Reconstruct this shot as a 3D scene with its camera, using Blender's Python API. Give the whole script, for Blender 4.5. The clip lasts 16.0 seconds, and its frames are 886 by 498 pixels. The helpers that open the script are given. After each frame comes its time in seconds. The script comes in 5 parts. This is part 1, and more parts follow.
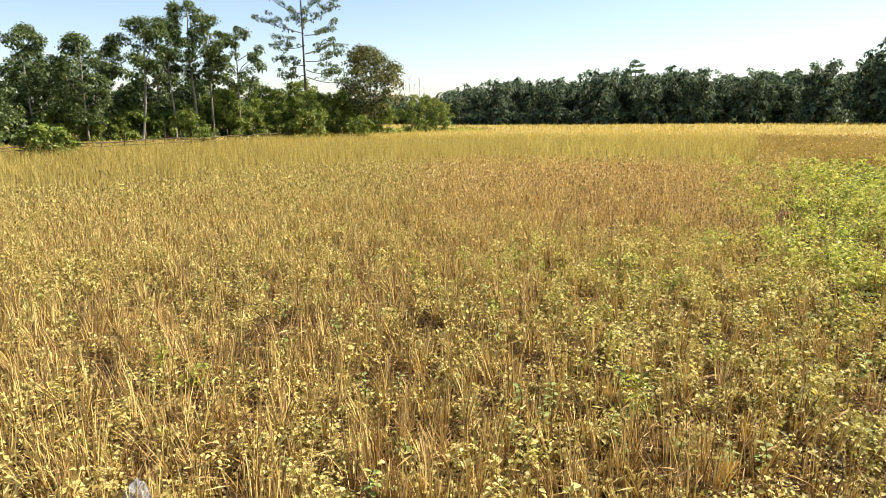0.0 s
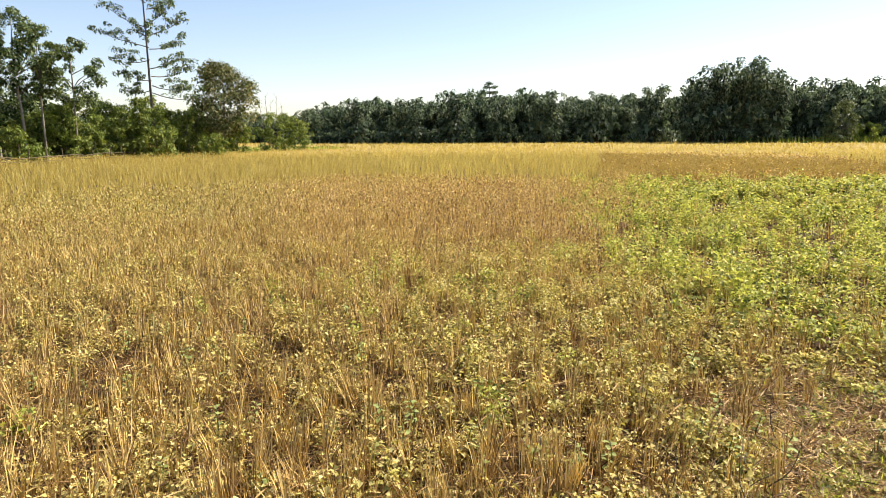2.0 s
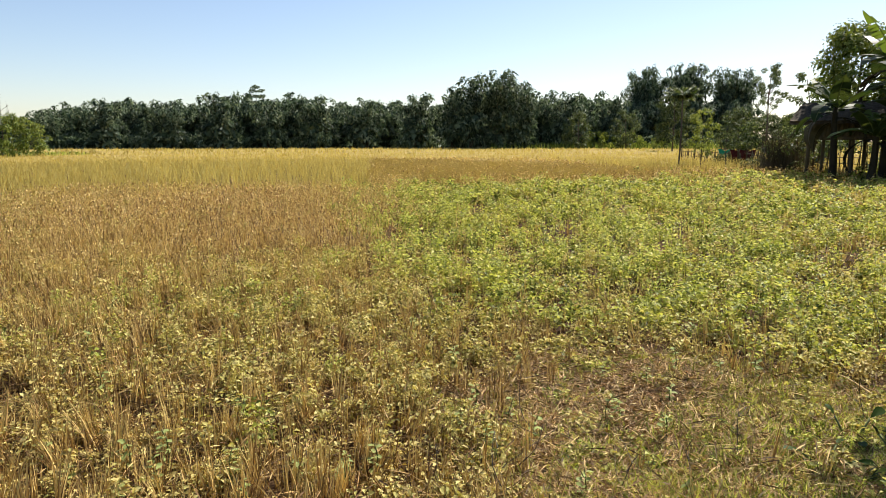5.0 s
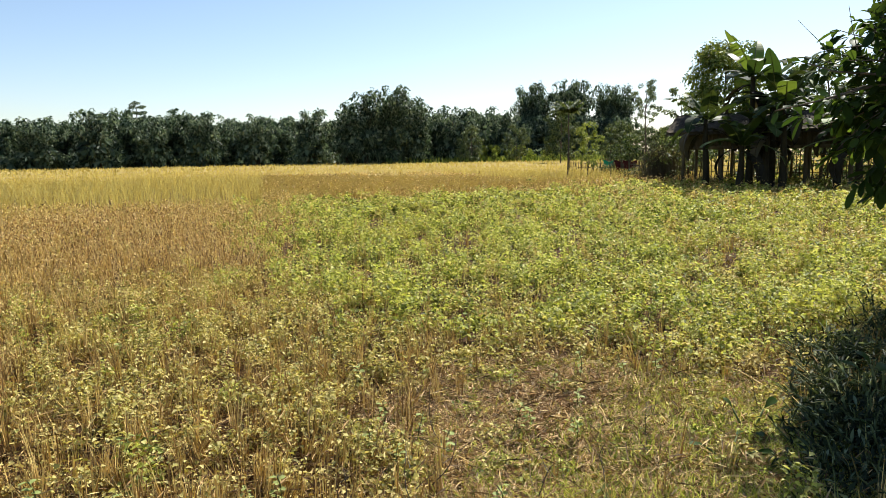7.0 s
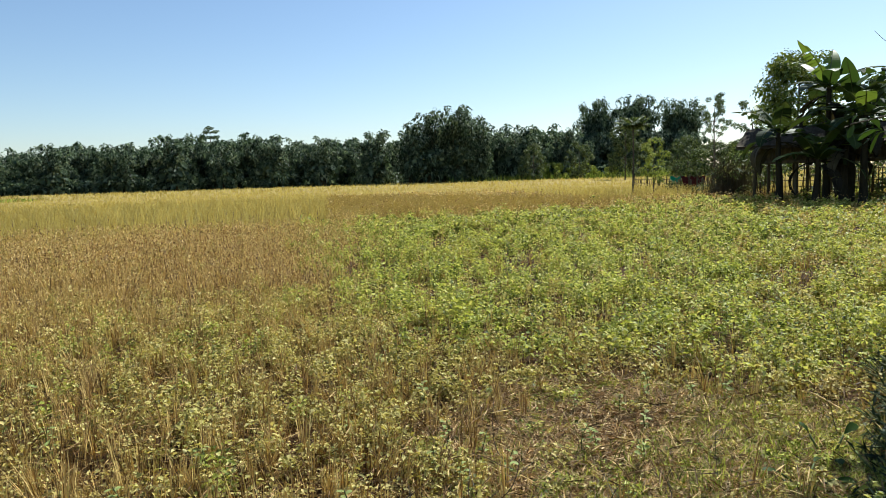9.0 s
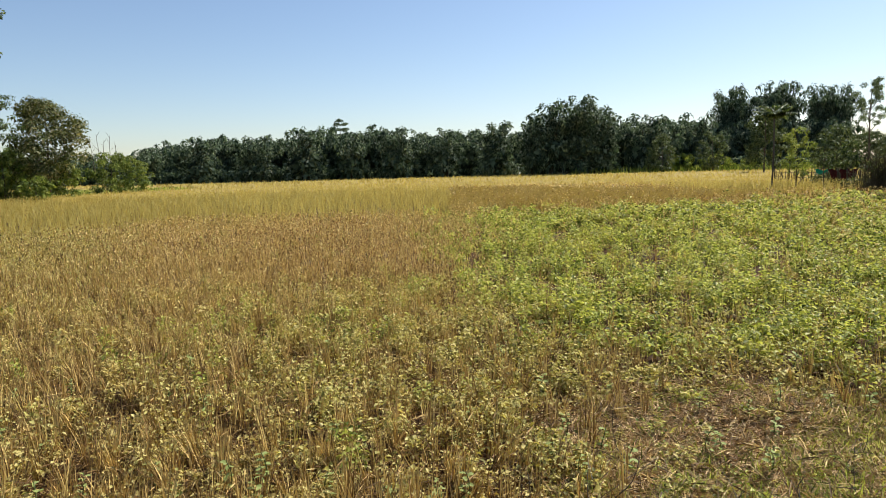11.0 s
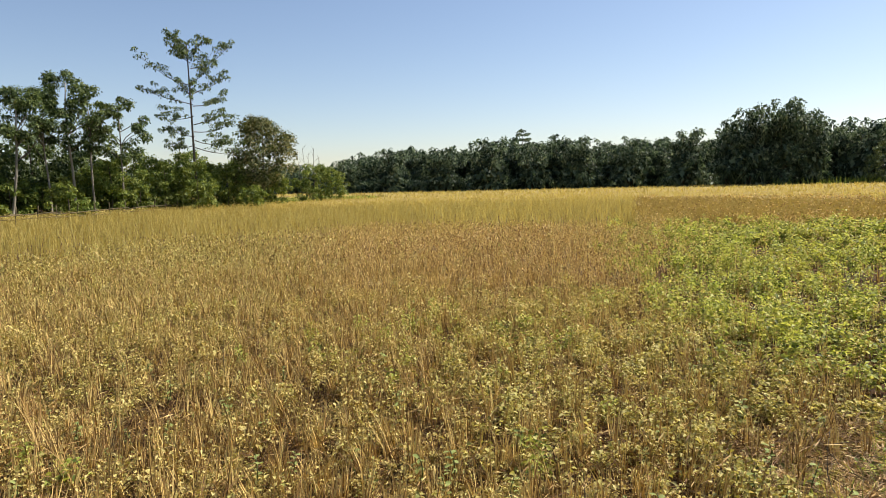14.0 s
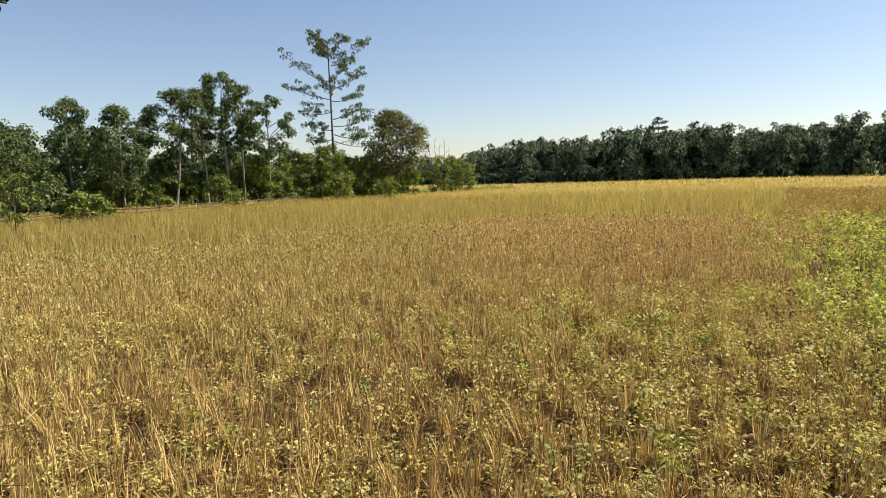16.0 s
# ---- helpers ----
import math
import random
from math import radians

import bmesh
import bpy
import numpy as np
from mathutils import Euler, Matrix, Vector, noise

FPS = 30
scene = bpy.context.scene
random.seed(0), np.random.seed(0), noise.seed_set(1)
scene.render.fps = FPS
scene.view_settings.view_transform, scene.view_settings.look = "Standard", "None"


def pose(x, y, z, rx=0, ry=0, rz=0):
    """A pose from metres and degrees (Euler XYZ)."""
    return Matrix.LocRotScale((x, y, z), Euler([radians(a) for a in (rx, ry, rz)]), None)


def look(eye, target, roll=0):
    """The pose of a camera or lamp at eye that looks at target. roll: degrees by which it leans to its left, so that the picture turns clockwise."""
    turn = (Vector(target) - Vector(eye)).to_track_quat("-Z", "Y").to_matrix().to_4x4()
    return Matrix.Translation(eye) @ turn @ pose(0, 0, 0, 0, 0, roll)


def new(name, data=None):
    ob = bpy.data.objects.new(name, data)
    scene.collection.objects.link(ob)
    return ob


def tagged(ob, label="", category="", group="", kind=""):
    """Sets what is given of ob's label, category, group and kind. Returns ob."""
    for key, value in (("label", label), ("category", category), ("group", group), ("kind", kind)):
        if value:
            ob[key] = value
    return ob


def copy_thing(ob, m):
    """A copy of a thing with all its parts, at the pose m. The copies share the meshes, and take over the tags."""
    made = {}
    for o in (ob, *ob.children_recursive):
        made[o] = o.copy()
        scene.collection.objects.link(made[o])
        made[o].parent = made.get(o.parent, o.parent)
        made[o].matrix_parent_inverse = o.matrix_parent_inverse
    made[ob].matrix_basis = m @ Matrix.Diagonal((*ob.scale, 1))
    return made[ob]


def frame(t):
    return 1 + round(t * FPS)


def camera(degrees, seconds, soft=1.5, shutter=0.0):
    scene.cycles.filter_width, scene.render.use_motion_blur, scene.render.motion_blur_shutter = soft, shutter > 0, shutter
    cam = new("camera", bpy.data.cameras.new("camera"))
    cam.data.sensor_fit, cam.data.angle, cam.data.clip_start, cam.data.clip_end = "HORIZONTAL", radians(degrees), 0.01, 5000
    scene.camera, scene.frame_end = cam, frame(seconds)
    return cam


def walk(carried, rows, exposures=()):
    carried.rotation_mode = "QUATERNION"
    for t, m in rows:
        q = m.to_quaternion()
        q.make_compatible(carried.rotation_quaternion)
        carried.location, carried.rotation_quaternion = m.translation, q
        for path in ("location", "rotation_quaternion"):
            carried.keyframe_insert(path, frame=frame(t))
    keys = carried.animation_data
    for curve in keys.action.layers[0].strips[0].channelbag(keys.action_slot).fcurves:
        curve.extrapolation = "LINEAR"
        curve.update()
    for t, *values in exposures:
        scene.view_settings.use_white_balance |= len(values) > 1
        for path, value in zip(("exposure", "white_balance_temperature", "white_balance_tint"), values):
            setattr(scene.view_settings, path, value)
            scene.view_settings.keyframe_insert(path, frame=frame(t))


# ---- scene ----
cam = camera(67.3, 16.0, 0.6)
PATH = [
    (0, (-0.056, -0.046, 1.587), (-0.03, 1.916, 1.2), -0.5),
    (0.5, (-0.05, -0.044, 1.585), (0.091, 1.913, 1.201), 0.0),
    (1, (-0.044, -0.062, 1.594), (0.192, 1.892, 1.236), 0.2),
    (1.5, (-0.031, -0.053, 1.592), (0.3, 1.889, 1.247), 0.2),
    (2, (-0.007, -0.046, 1.593), (0.422, 1.879, 1.257), -0.3),
    (2.5, (0.01, -0.037, 1.592), (0.548, 1.862, 1.267), -0.4),
    (3, (0.027, -0.037, 1.592), (0.66, 1.833, 1.276), -0.2),
    (3.5, (0.041, -0.045, 1.599), (0.786, 1.785, 1.287), -0.2),
    (4, (0.061, -0.05, 1.598), (0.898, 1.74, 1.288), -0.2),
    (4.5, (0.077, -0.05, 1.594), (1.03, 1.681, 1.284), 0.2),
    (5, (0.099, -0.048, 1.597), (1.14, 1.629, 1.275), -0.0),
    (5.2, (0.103, -0.063, 1.596), (1.181, 1.591, 1.278), -0.3),
    (7.3, (0.162, 0.083, 1.553), (1.459, 1.58, 1.281), -0.9),
    (7.5, (0.155, 0.067, 1.555), (1.449, 1.57, 1.298), -1.0),
    (8, (0.145, 0.055, 1.564), (1.419, 1.579, 1.331), -1.1),
    (8.5, (0.141, 0.053, 1.564), (1.357, 1.624, 1.337), -1.3),
    (9, (0.13, 0.042, 1.566), (1.278, 1.665, 1.345), -1.7),
    (9.2, (0.123, 0.027, 1.574), (1.243, 1.67, 1.358), -1.8),
    (11.5, (0.034, -0.049, 1.601), (0.799, 1.784, 1.369), -1.3),
    (12, (0.017, -0.059, 1.606), (0.71, 1.805, 1.392), -1.2),
    (12.5, (-0.005, -0.06, 1.599), (0.587, 1.84, 1.399), -1.3),
    (13, (-0.008, -0.055, 1.596), (0.499, 1.871, 1.404), -1.4),
    (13.5, (-0.011, -0.048, 1.596), (0.409, 1.897, 1.401), -1.5),
    (14, (-0.023, -0.049, 1.596), (0.309, 1.914, 1.401), -1.4),
    (14.5, (-0.032, -0.052, 1.599), (0.201, 1.925, 1.404), -1.8),
    (15, (-0.044, -0.063, 1.597), (0.093, 1.923, 1.397), -1.6),
    (15.5, (-0.054, -0.062, 1.593), (-0.005, 1.926, 1.386), -1.6),
    (16, (-0.06, -0.079, 1.593), (-0.111, 1.91, 1.382), -1.7),
]
EXPOSURES = [(0, 1.12, 6740, 9), (2.5, 1.08, 6800, 13), (3, 0.86, 6700, 12), (4, 0.84, 6650, 11), (5, 0.79, 6560, 10), (7.5, 0.84, 6360, 6), (8, 0.79, 6270, 4), (8.5, 0.57, 5960, 2), (9, 0.58, 5960, 2), (11.5, 0.57, 6400, 9), (12.5, 0.6, 6530, 10), (16, 0.65, 6640, 11)]
walk(cam, [(t, look(eye, target, roll)) for t, eye, target, roll in PATH], EXPOSURES)

# ---- sky, sun ----
SUN_AZ, SUN_EL = 75.0, 47.0
world = bpy.data.worlds.new("sky")
scene.world = world
world.use_nodes = True
wn, wl = world.node_tree.nodes, world.node_tree.links
sky = wn.new("ShaderNodeTexSky")
sky.sky_type = "NISHITA"
sky.sun_disc = False
sky.sun_elevation = radians(SUN_EL)
sky.sun_rotation = radians(SUN_AZ)
sky.air_density, sky.dust_density, sky.ozone_density = 1.0, 0.45, 2.3
wn["Background"].inputs["Strength"].default_value = 0.088
haze = wn.new("ShaderNodeMixRGB")
haze.blend_type = "MULTIPLY"
haze.inputs["Fac"].default_value = 1.0
haze.inputs["Color2"].default_value = (1.05, 0.99, 0.99, 1)
wl.new(sky.outputs["Color"], haze.inputs["Color1"])
wl.new(haze.outputs["Color"], wn["Background"].inputs["Color"])
sun_data = bpy.data.lights.new("sun", "SUN")
sun_data.energy, sun_data.angle, sun_data.color = 5.0, radians(0.53), (1.0, 0.94, 0.84)
sun = new("sun", sun_data)
sx, sy = math.sin(radians(SUN_AZ)), math.cos(radians(SUN_AZ))
sun.matrix_world = look((60 * sx, 60 * sy, 60 * math.tan(radians(SUN_EL))), (0, 0, 0))

# ---- materials ----


def base_material(name, roughness=0.7):
    m = bpy.data.materials.new(name)
    m.use_nodes = True
    n = m.node_tree.nodes
    n["Principled BSDF"].inputs["Roughness"].default_value = roughness
    return m, n, m.node_tree.links, n["Principled BSDF"]


def ramp(n, stops):
    r = n.new("ShaderNodeValToRGB")
    e = r.color_ramp.elements
    while len(e) < len(stops):
        e.new(0.5)
    for k, (p, c) in enumerate(stops):
        e[k].position, e[k].color = p, (*c, 1)
    return r


def leaf_material(name, stops, through_light=0.35, roughness=0.55, patch=1.2, patch_amount=0.35, patch_tint=(0.5, 0.36, 0.12), glow=(1.25, 1.15, 0.6), sheen=0.15, whole=False):
    """Plant tissue: a colour for each leaf (whole: for each object), drier patches across the stand, some light through the blade."""
    m, n, l, p = base_material(name, roughness)
    geo = n.new("ShaderNodeNewGeometry")
    r = ramp(n, stops)
    if whole:
        l.new(n.new("ShaderNodeObjectInfo").outputs["Random"], r.inputs["Fac"])
    else:
        l.new(geo.outputs["Random Per Island"], r.inputs["Fac"])
    tex = n.new("ShaderNodeTexNoise")
    tex.inputs["Scale"].default_value = patch
    tex.inputs["Detail"].default_value = 3
    l.new(geo.outputs["Position"], tex.inputs["Vector"])
    rp = ramp(n, [(0.42, (0, 0, 0)), (0.68, (patch_amount,) * 3)])
    l.new(tex.outputs["Fac"], rp.inputs["Fac"])
    mix = n.new("ShaderNodeMixRGB")
    l.new(rp.outputs["Color"], mix.inputs["Fac"])
    l.new(r.outputs["Color"], mix.inputs["Color1"])
    mix.inputs["Color2"].default_value = (*patch_tint, 1)
    l.new(mix.outputs["Color"], p.inputs["Base Color"])
    p.inputs["Specular IOR Level"].default_value = sheen
    tr = n.new("ShaderNodeBsdfTranslucent")
    tint = n.new("ShaderNodeMixRGB")
    tint.blend_type = "MULTIPLY"
    tint.inputs["Fac"].default_value = 1.0
    tint.inputs["Color2"].default_value = (*glow, 1)
    l.new(mix.outputs["Color"], tint.inputs["Color1"])
    l.new(tint.outputs["Color"], tr.inputs["Color"])
    ms = n.new("ShaderNodeMixShader")
    ms.inputs["Fac"].default_value = through_light
    l.new(p.outputs["BSDF"], ms.inputs[1])
    l.new(tr.outputs["BSDF"], ms.inputs[2])
    l.new(ms.outputs["Shader"], n["Material Output"].inputs["Surface"])
    return m


def rough_material(name, dark, light, scale=4.0, roughness=0.9, bump=0.4, stretch=(1, 1, 1), detail=8):
    """Soil, bark, old bamboo, thatch: two tones of noise at two scales with relief."""
    m, n, l, p = base_material(name, roughness)
    co = n.new("ShaderNodeTexCoord")
    p.inputs["Specular IOR Level"].default_value = 0.1
    mp = n.new("ShaderNodeMapping")
    mp.inputs["Scale"].default_value = stretch
    l.new(co.outputs["Object"], mp.inputs["Vector"])
    a = n.new("ShaderNodeTexNoise")
    a.inputs["Scale"].default_value, a.inputs["Detail"].default_value, a.inputs["Roughness"].default_value = scale, detail, 0.65
    b = n.new("ShaderNodeTexNoise")
    b.inputs["Scale"].default_value, b.inputs["Detail"].default_value = scale * 0.13, 3
    l.new(mp.outputs["Vector"], a.inputs["Vector"])
    l.new(mp.outputs["Vector"], b.inputs["Vector"])
    add = n.new("ShaderNodeMath")
    add.operation = "ADD"
    l.new(a.outputs["Fac"], add.inputs[0])
    l.new(b.outputs["Fac"], add.inputs[1])
    half = n.new("ShaderNodeMath")
    half.operation = "MULTIPLY"
    half.inputs[1].default_value = 0.5
    l.new(add.outputs[0], half.inputs[0])
    r = ramp(n, [(0.36, dark), (0.64, light)])
    l.new(half.outputs[0], r.inputs["Fac"])
    l.new(r.outputs["Color"], p.inputs["Base Color"])
    bp = n.new("ShaderNodeBump")
    bp.inputs["Strength"].default_value = bump
    bp.inputs["Distance"].default_value = 0.03
    l.new(a.outputs["Fac"], bp.inputs["Height"])
    l.new(bp.outputs["Normal"], p.inputs["Normal"])
    return m


STRAW = leaf_material("straw", [(0, (0.12, 0.07, 0.027)), (0.3, (0.33, 0.2, 0.068)), (0.5, (0.6, 0.415, 0.14)), (0.8, (0.81, 0.6, 0.235)), (1, (0.6, 0.46, 0.14))], 0.1, 0.5, 0.6, 0.3, (0.4, 0.24, 0.1), (1.1, 1, 0.7))
LITTER = leaf_material("fallen_straw", [(0, (0.063, 0.0345, 0.0131)), (0.4, (0.168, 0.0936, 0.0328)), (0.65, (0.399, 0.246, 0.082)), (1, (0.714, 0.532, 0.221))], 0.05, 0.6, 1.0, 0.3, (0.3, 0.17, 0.09), (1, 1, 0.8))
WEED_YELLOW = leaf_material("yellowing_weed", [(0, (0.063, 0.0493, 0.0123)), (0.25, (0.3, 0.235, 0.064)), (0.5, (0.55, 0.455, 0.145)), (0.78, (0.71, 0.6, 0.24)), (1, (0.43, 0.44, 0.12))], 0.24, 0.55, 0.9, 0.4, (0.5, 0.36, 0.13), (1.2, 1.05, 0.6))
WEED_PALE = leaf_material("pale_green_weed", [(0, (0.06, 0.06, 0.0148)), (0.3, (0.27, 0.25, 0.055)), (0.6, (0.55, 0.5, 0.155)), (1, (0.78, 0.68, 0.31))], 0.35, 0.55, 0.9, 0.35, (0.44, 0.36, 0.12), (1.2, 1.1, 0.6))
RED_STRAW = leaf_material("red_brown_straw", [(0, (0.1, 0.052, 0.024)), (0.4, (0.5, 0.32, 0.14)), (1, (0.9, 0.7, 0.4))], 0.1, 0.6, 1.0, 0.3, (0.4, 0.22, 0.12), (1, 1, 0.8))
WEED_GREEN = leaf_material("green_weed", [(0, (0.04, 0.06, 0.012)), (0.25, (0.16, 0.205, 0.036)), (0.5, (0.37, 0.42, 0.08)), (0.8, (0.54, 0.57, 0.15)), (1, (0.72, 0.68, 0.28))], 0.44, 0.5, 0.5, 0.4, (0.5, 0.45, 0.12), (1.2, 1.12, 0.65))
BROWN_GRASS = leaf_material("dry_brown_grass", [(0, (0.084, 0.0434, 0.0161)), (0.25, (0.315, 0.183, 0.065)), (0.55, (0.64, 0.43, 0.165)), (0.85, (0.85, 0.65, 0.29)), (1, (0.68, 0.55, 0.19))], 0.25, 0.6, 0.16, 0.5, (0.6, 0.46, 0.15), (1.1, 1, 0.7))
RICE = leaf_material("ripe_rice", [(0, (0.37, 0.275, 0.066)), (0.3, (0.46, 0.355, 0.097)), (0.6, (0.54, 0.43, 0.13)), (1, (0.62, 0.52, 0.185))], 0.45, 0.55, 0.12, 0.35, (0.46, 0.35, 0.1), (1.05, 1.0, 0.75))
RICE_BROWN = leaf_material("brown_rice", [(0, (0.27, 0.19, 0.06)), (0.4, (0.39, 0.285, 0.095)), (1, (0.5, 0.39, 0.14))], 0.3, 0.55, 0.2, 0.4, (0.48, 0.36, 0.1), (1.15, 1.05, 0.6))
TREE_LEAF = leaf_material("tree_leaf", [(0, (0.022, 0.042, 0.015)), (0.5, (0.075, 0.115, 0.04)), (0.85, (0.17, 0.22, 0.085)), (1, (0.3, 0.35, 0.15))], 0.34, 0.45, 0.3, 0.2, (0.12, 0.12, 0.03))
TREE_LEAF_DRY = leaf_material("tree_leaf_dry", [(0, (0.03, 0.045, 0.016)), (0.5, (0.1, 0.13, 0.045)), (0.8, (0.2, 0.2, 0.09)), (1, (0.4, 0.37, 0.2))], 0.35, 0.45, 0.4, 0.25, (0.17, 0.13, 0.05))
FRESH_LEAF = leaf_material("fresh_leaf", [(0, (0.07, 0.11, 0.02)), (0.5, (0.22, 0.3, 0.06)), (1, (0.45, 0.5, 0.14))], 0.4, 0.5, 0.5, 0.25, (0.3, 0.28, 0.08))
BUSH_LEAF = leaf_material("bush_leaf", [(0, (0.055, 0.09, 0.018)), (0.5, (0.15, 0.21, 0.04)), (1, (0.32, 0.36, 0.09))], 0.3, 0.5, 0.5, 0.25, (0.16, 0.15, 0.04))
PALE_TREE_LEAF = leaf_material("pale_tree_leaf", [(0, (0.02, 0.036, 0.014)), (0.5, (0.07, 0.105, 0.042)), (1, (0.22, 0.26, 0.12))], 0.3, 0.5, 0.3, 0.2, (0.14, 0.15, 0.06))
BAMBOO_LEAF = leaf_material("bamboo_leaf", [(0, (0.01, 0.02, 0.013)), (0.4, (0.05, 0.08, 0.048)), (0.8, (0.16, 0.21, 0.13)), (1, (0.36, 0.41, 0.28))], 0.3, 0.45, 0.15, 0.2, (0.1, 0.14, 0.06), (1.15, 1.15, 0.85), 0.1)
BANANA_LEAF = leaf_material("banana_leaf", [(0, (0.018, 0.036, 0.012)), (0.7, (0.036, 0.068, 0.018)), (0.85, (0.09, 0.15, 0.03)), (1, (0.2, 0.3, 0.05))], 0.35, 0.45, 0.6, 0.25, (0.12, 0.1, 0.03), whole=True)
NEAR_LEAF = leaf_material("roadside_leaf", [(0, (0.018, 0.036, 0.01)), (0.6, (0.036, 0.07, 0.016)), (0.9, (0.07, 0.12, 0.024)), (1, (0.16, 0.25, 0.04))], 0.42, 0.5, 3.0, 0.2, (0.1, 0.13, 0.03), sheen=0.05)
# deep shade painted into most leaves, sun flecks into the few pale ones
SHADED_SHRUB_LEAF = leaf_material("shaded_shrub_leaf", [(0, (0.01, 0.016, 0.007)), (0.75, (0.025, 0.04, 0.016)), (0.9, (0.12, 0.16, 0.08)), (1, (0.34, 0.4, 0.24))], 0.2, 0.6, 3.0, 0.2, (0.12, 0.14, 0.06))
FIELD_WEED = leaf_material("field_weed", [(0, (0.1, 0.14, 0.03)), (0.5, (0.24, 0.3, 0.08)), (1, (0.42, 0.42, 0.18))], 0.2, 0.6, 1.0, 0.2, (0.4, 0.34, 0.14))
DARK_STRAW = leaf_material("dark_straw", [(0, (0.0578, 0.0295, 0.00984)), (0.5, (0.231, 0.128, 0.0426)), (1, (0.546, 0.345, 0.115))], 0.05, 0.6, 0.8, 0.3, (0.2, 0.11, 0.05), (1, 1, 0.8))
SOIL = rough_material("soil", (0.022, 0.012, 0.006), (0.1, 0.054, 0.024), 9.0, 0.95, 0.8)
FAR_SOIL = rough_material("rice_bed", (0.22, 0.155, 0.042), (0.42, 0.32, 0.1), 5.0, 0.9, 0.6)
BARK = rough_material("bark", (0.05, 0.04, 0.03), (0.2, 0.165, 0.125), 3.0, 0.9, 0.6, (1, 1, 0.3))
PALE_BARK = rough_material("pale_bark", (0.15, 0.13, 0.1), (0.38, 0.34, 0.27), 3.0, 0.85, 0.5, (1, 1, 0.3))
OLD_BAMBOO = rough_material("old_bamboo", (0.05, 0.04, 0.022), (0.16, 0.125, 0.07), 6.0, 0.7, 0.3, (1, 1, 0.2))
THATCH = rough_material("thatch", (0.025, 0.02, 0.014), (0.1, 0.08, 0.055), 12.0, 0.95, 0.9, (1, 0.2, 1))
STEM = rough_material("green_stem", (0.06, 0.08, 0.025), (0.16, 0.17, 0.06), 12.0, 0.6, 0.2)

# ---- mesh tools ----
RNG = np.random.default_rng(7)


def mesh_np(name, verts, tris, material):
    """A mesh from vertex and triangle arrays."""
    me = bpy.data.meshes.new(name)
    verts = np.ascontiguousarray(verts, dtype=np.float32)
    tris = np.ascontiguousarray(tris, dtype=np.int32)
    me.vertices.add(len(verts))
    me.vertices.foreach_set("co", verts.ravel())
    me.loops.add(tris.size)
    me.loops.foreach_set("vertex_index", tris.ravel())
    me.polygons.add(len(tris))
    me.polygons.foreach_set("loop_start", np.arange(0, tris.size, 3, dtype=np.int32))
    me.materials.append(material)
    me.update(calc_edges=True)
    return me


def smooth(me):
    me.polygons.foreach_set("use_smooth", np.ones(len(me.polygons), dtype=bool))
    return me


def stuff(name, verts, tris, material, label, category):
    return tagged(new(name, mesh_np(name, verts, tris, material)), label, category, kind="stuff")


def part(name, me, parent, label=""):
    ob = new(name, me)
    ob.parent = parent
    return tagged(ob, label)


def thing(name, x, y, z, label, category, group="", turn=0.0):
    ob = new(name)
    ob.empty_display_size = 0.2
    ob.matrix_basis = pose(x, y, z, 0, 0, turn)
    return tagged(ob, label, category, group)


def unit(v):
    return v / np.maximum(np.linalg.norm(v, axis=1, keepdims=True), 1e-9)


def blades(base, height, lean, width, bend=0.3):
    """Upright tapering blades: five corners each. lean: sideways way of the tip, in metres."""
    k = len(base)
    a = RNG.uniform(0, 2 * np.pi, k)
    side = np.stack([np.cos(a), np.sin(a), np.zeros(k)], 1) * (width / 2)[:, None]
    mid, tip = base.copy(), base.copy()
    mid[:, 2] += height * 0.55
    mid[:, :2] += lean * bend
    tip[:, 2] += height
    tip[:, :2] += lean
    v = np.stack([base - side, base + side, mid - side * 0.8, mid + side * 0.8, tip], 1).reshape(-1, 3)
    o = np.arange(k)[:, None] * 5
    t = np.concatenate([o + [0, 1, 3], o + [0, 3, 2], o + [2, 3, 4]])
    return v, t


def leaves(at, way, length, width, fold=0.25, droop=0.2, face=None):
    """Folded pointed leaves: four corners each, from at along way; face: where the upper sides look."""
    k = len(at)
    way = unit(way)
    up = (np.tile([0.0, 0.0, 1.0], (k, 1)) if face is None else face) + RNG.normal(0, 0.35, (k, 3))
    side = unit(np.cross(way, up))
    nor = np.cross(side, way)
    L, W = length[:, None], width[:, None]
    mid = at + way * L * 0.45
    a = mid + side * W * 0.5 + nor * W * fold
    b = mid - side * W * 0.5 + nor * W * fold
    tip = at + way * L - np.array([0, 0, 1.0]) * L * droop
    v = np.stack([at, a, tip, b], 1).reshape(-1, 3)
    o = np.arange(k)[:, None] * 4
    return v, np.concatenate([o + [0, 1, 2], o + [0, 2, 3]])


def join(*packs):
    vs, ts, o = [], [], 0
    for v, t in packs:
        vs.append(v)
        ts.append(t + o)
        o += len(v)
    return np.concatenate(vs), np.concatenate(ts)


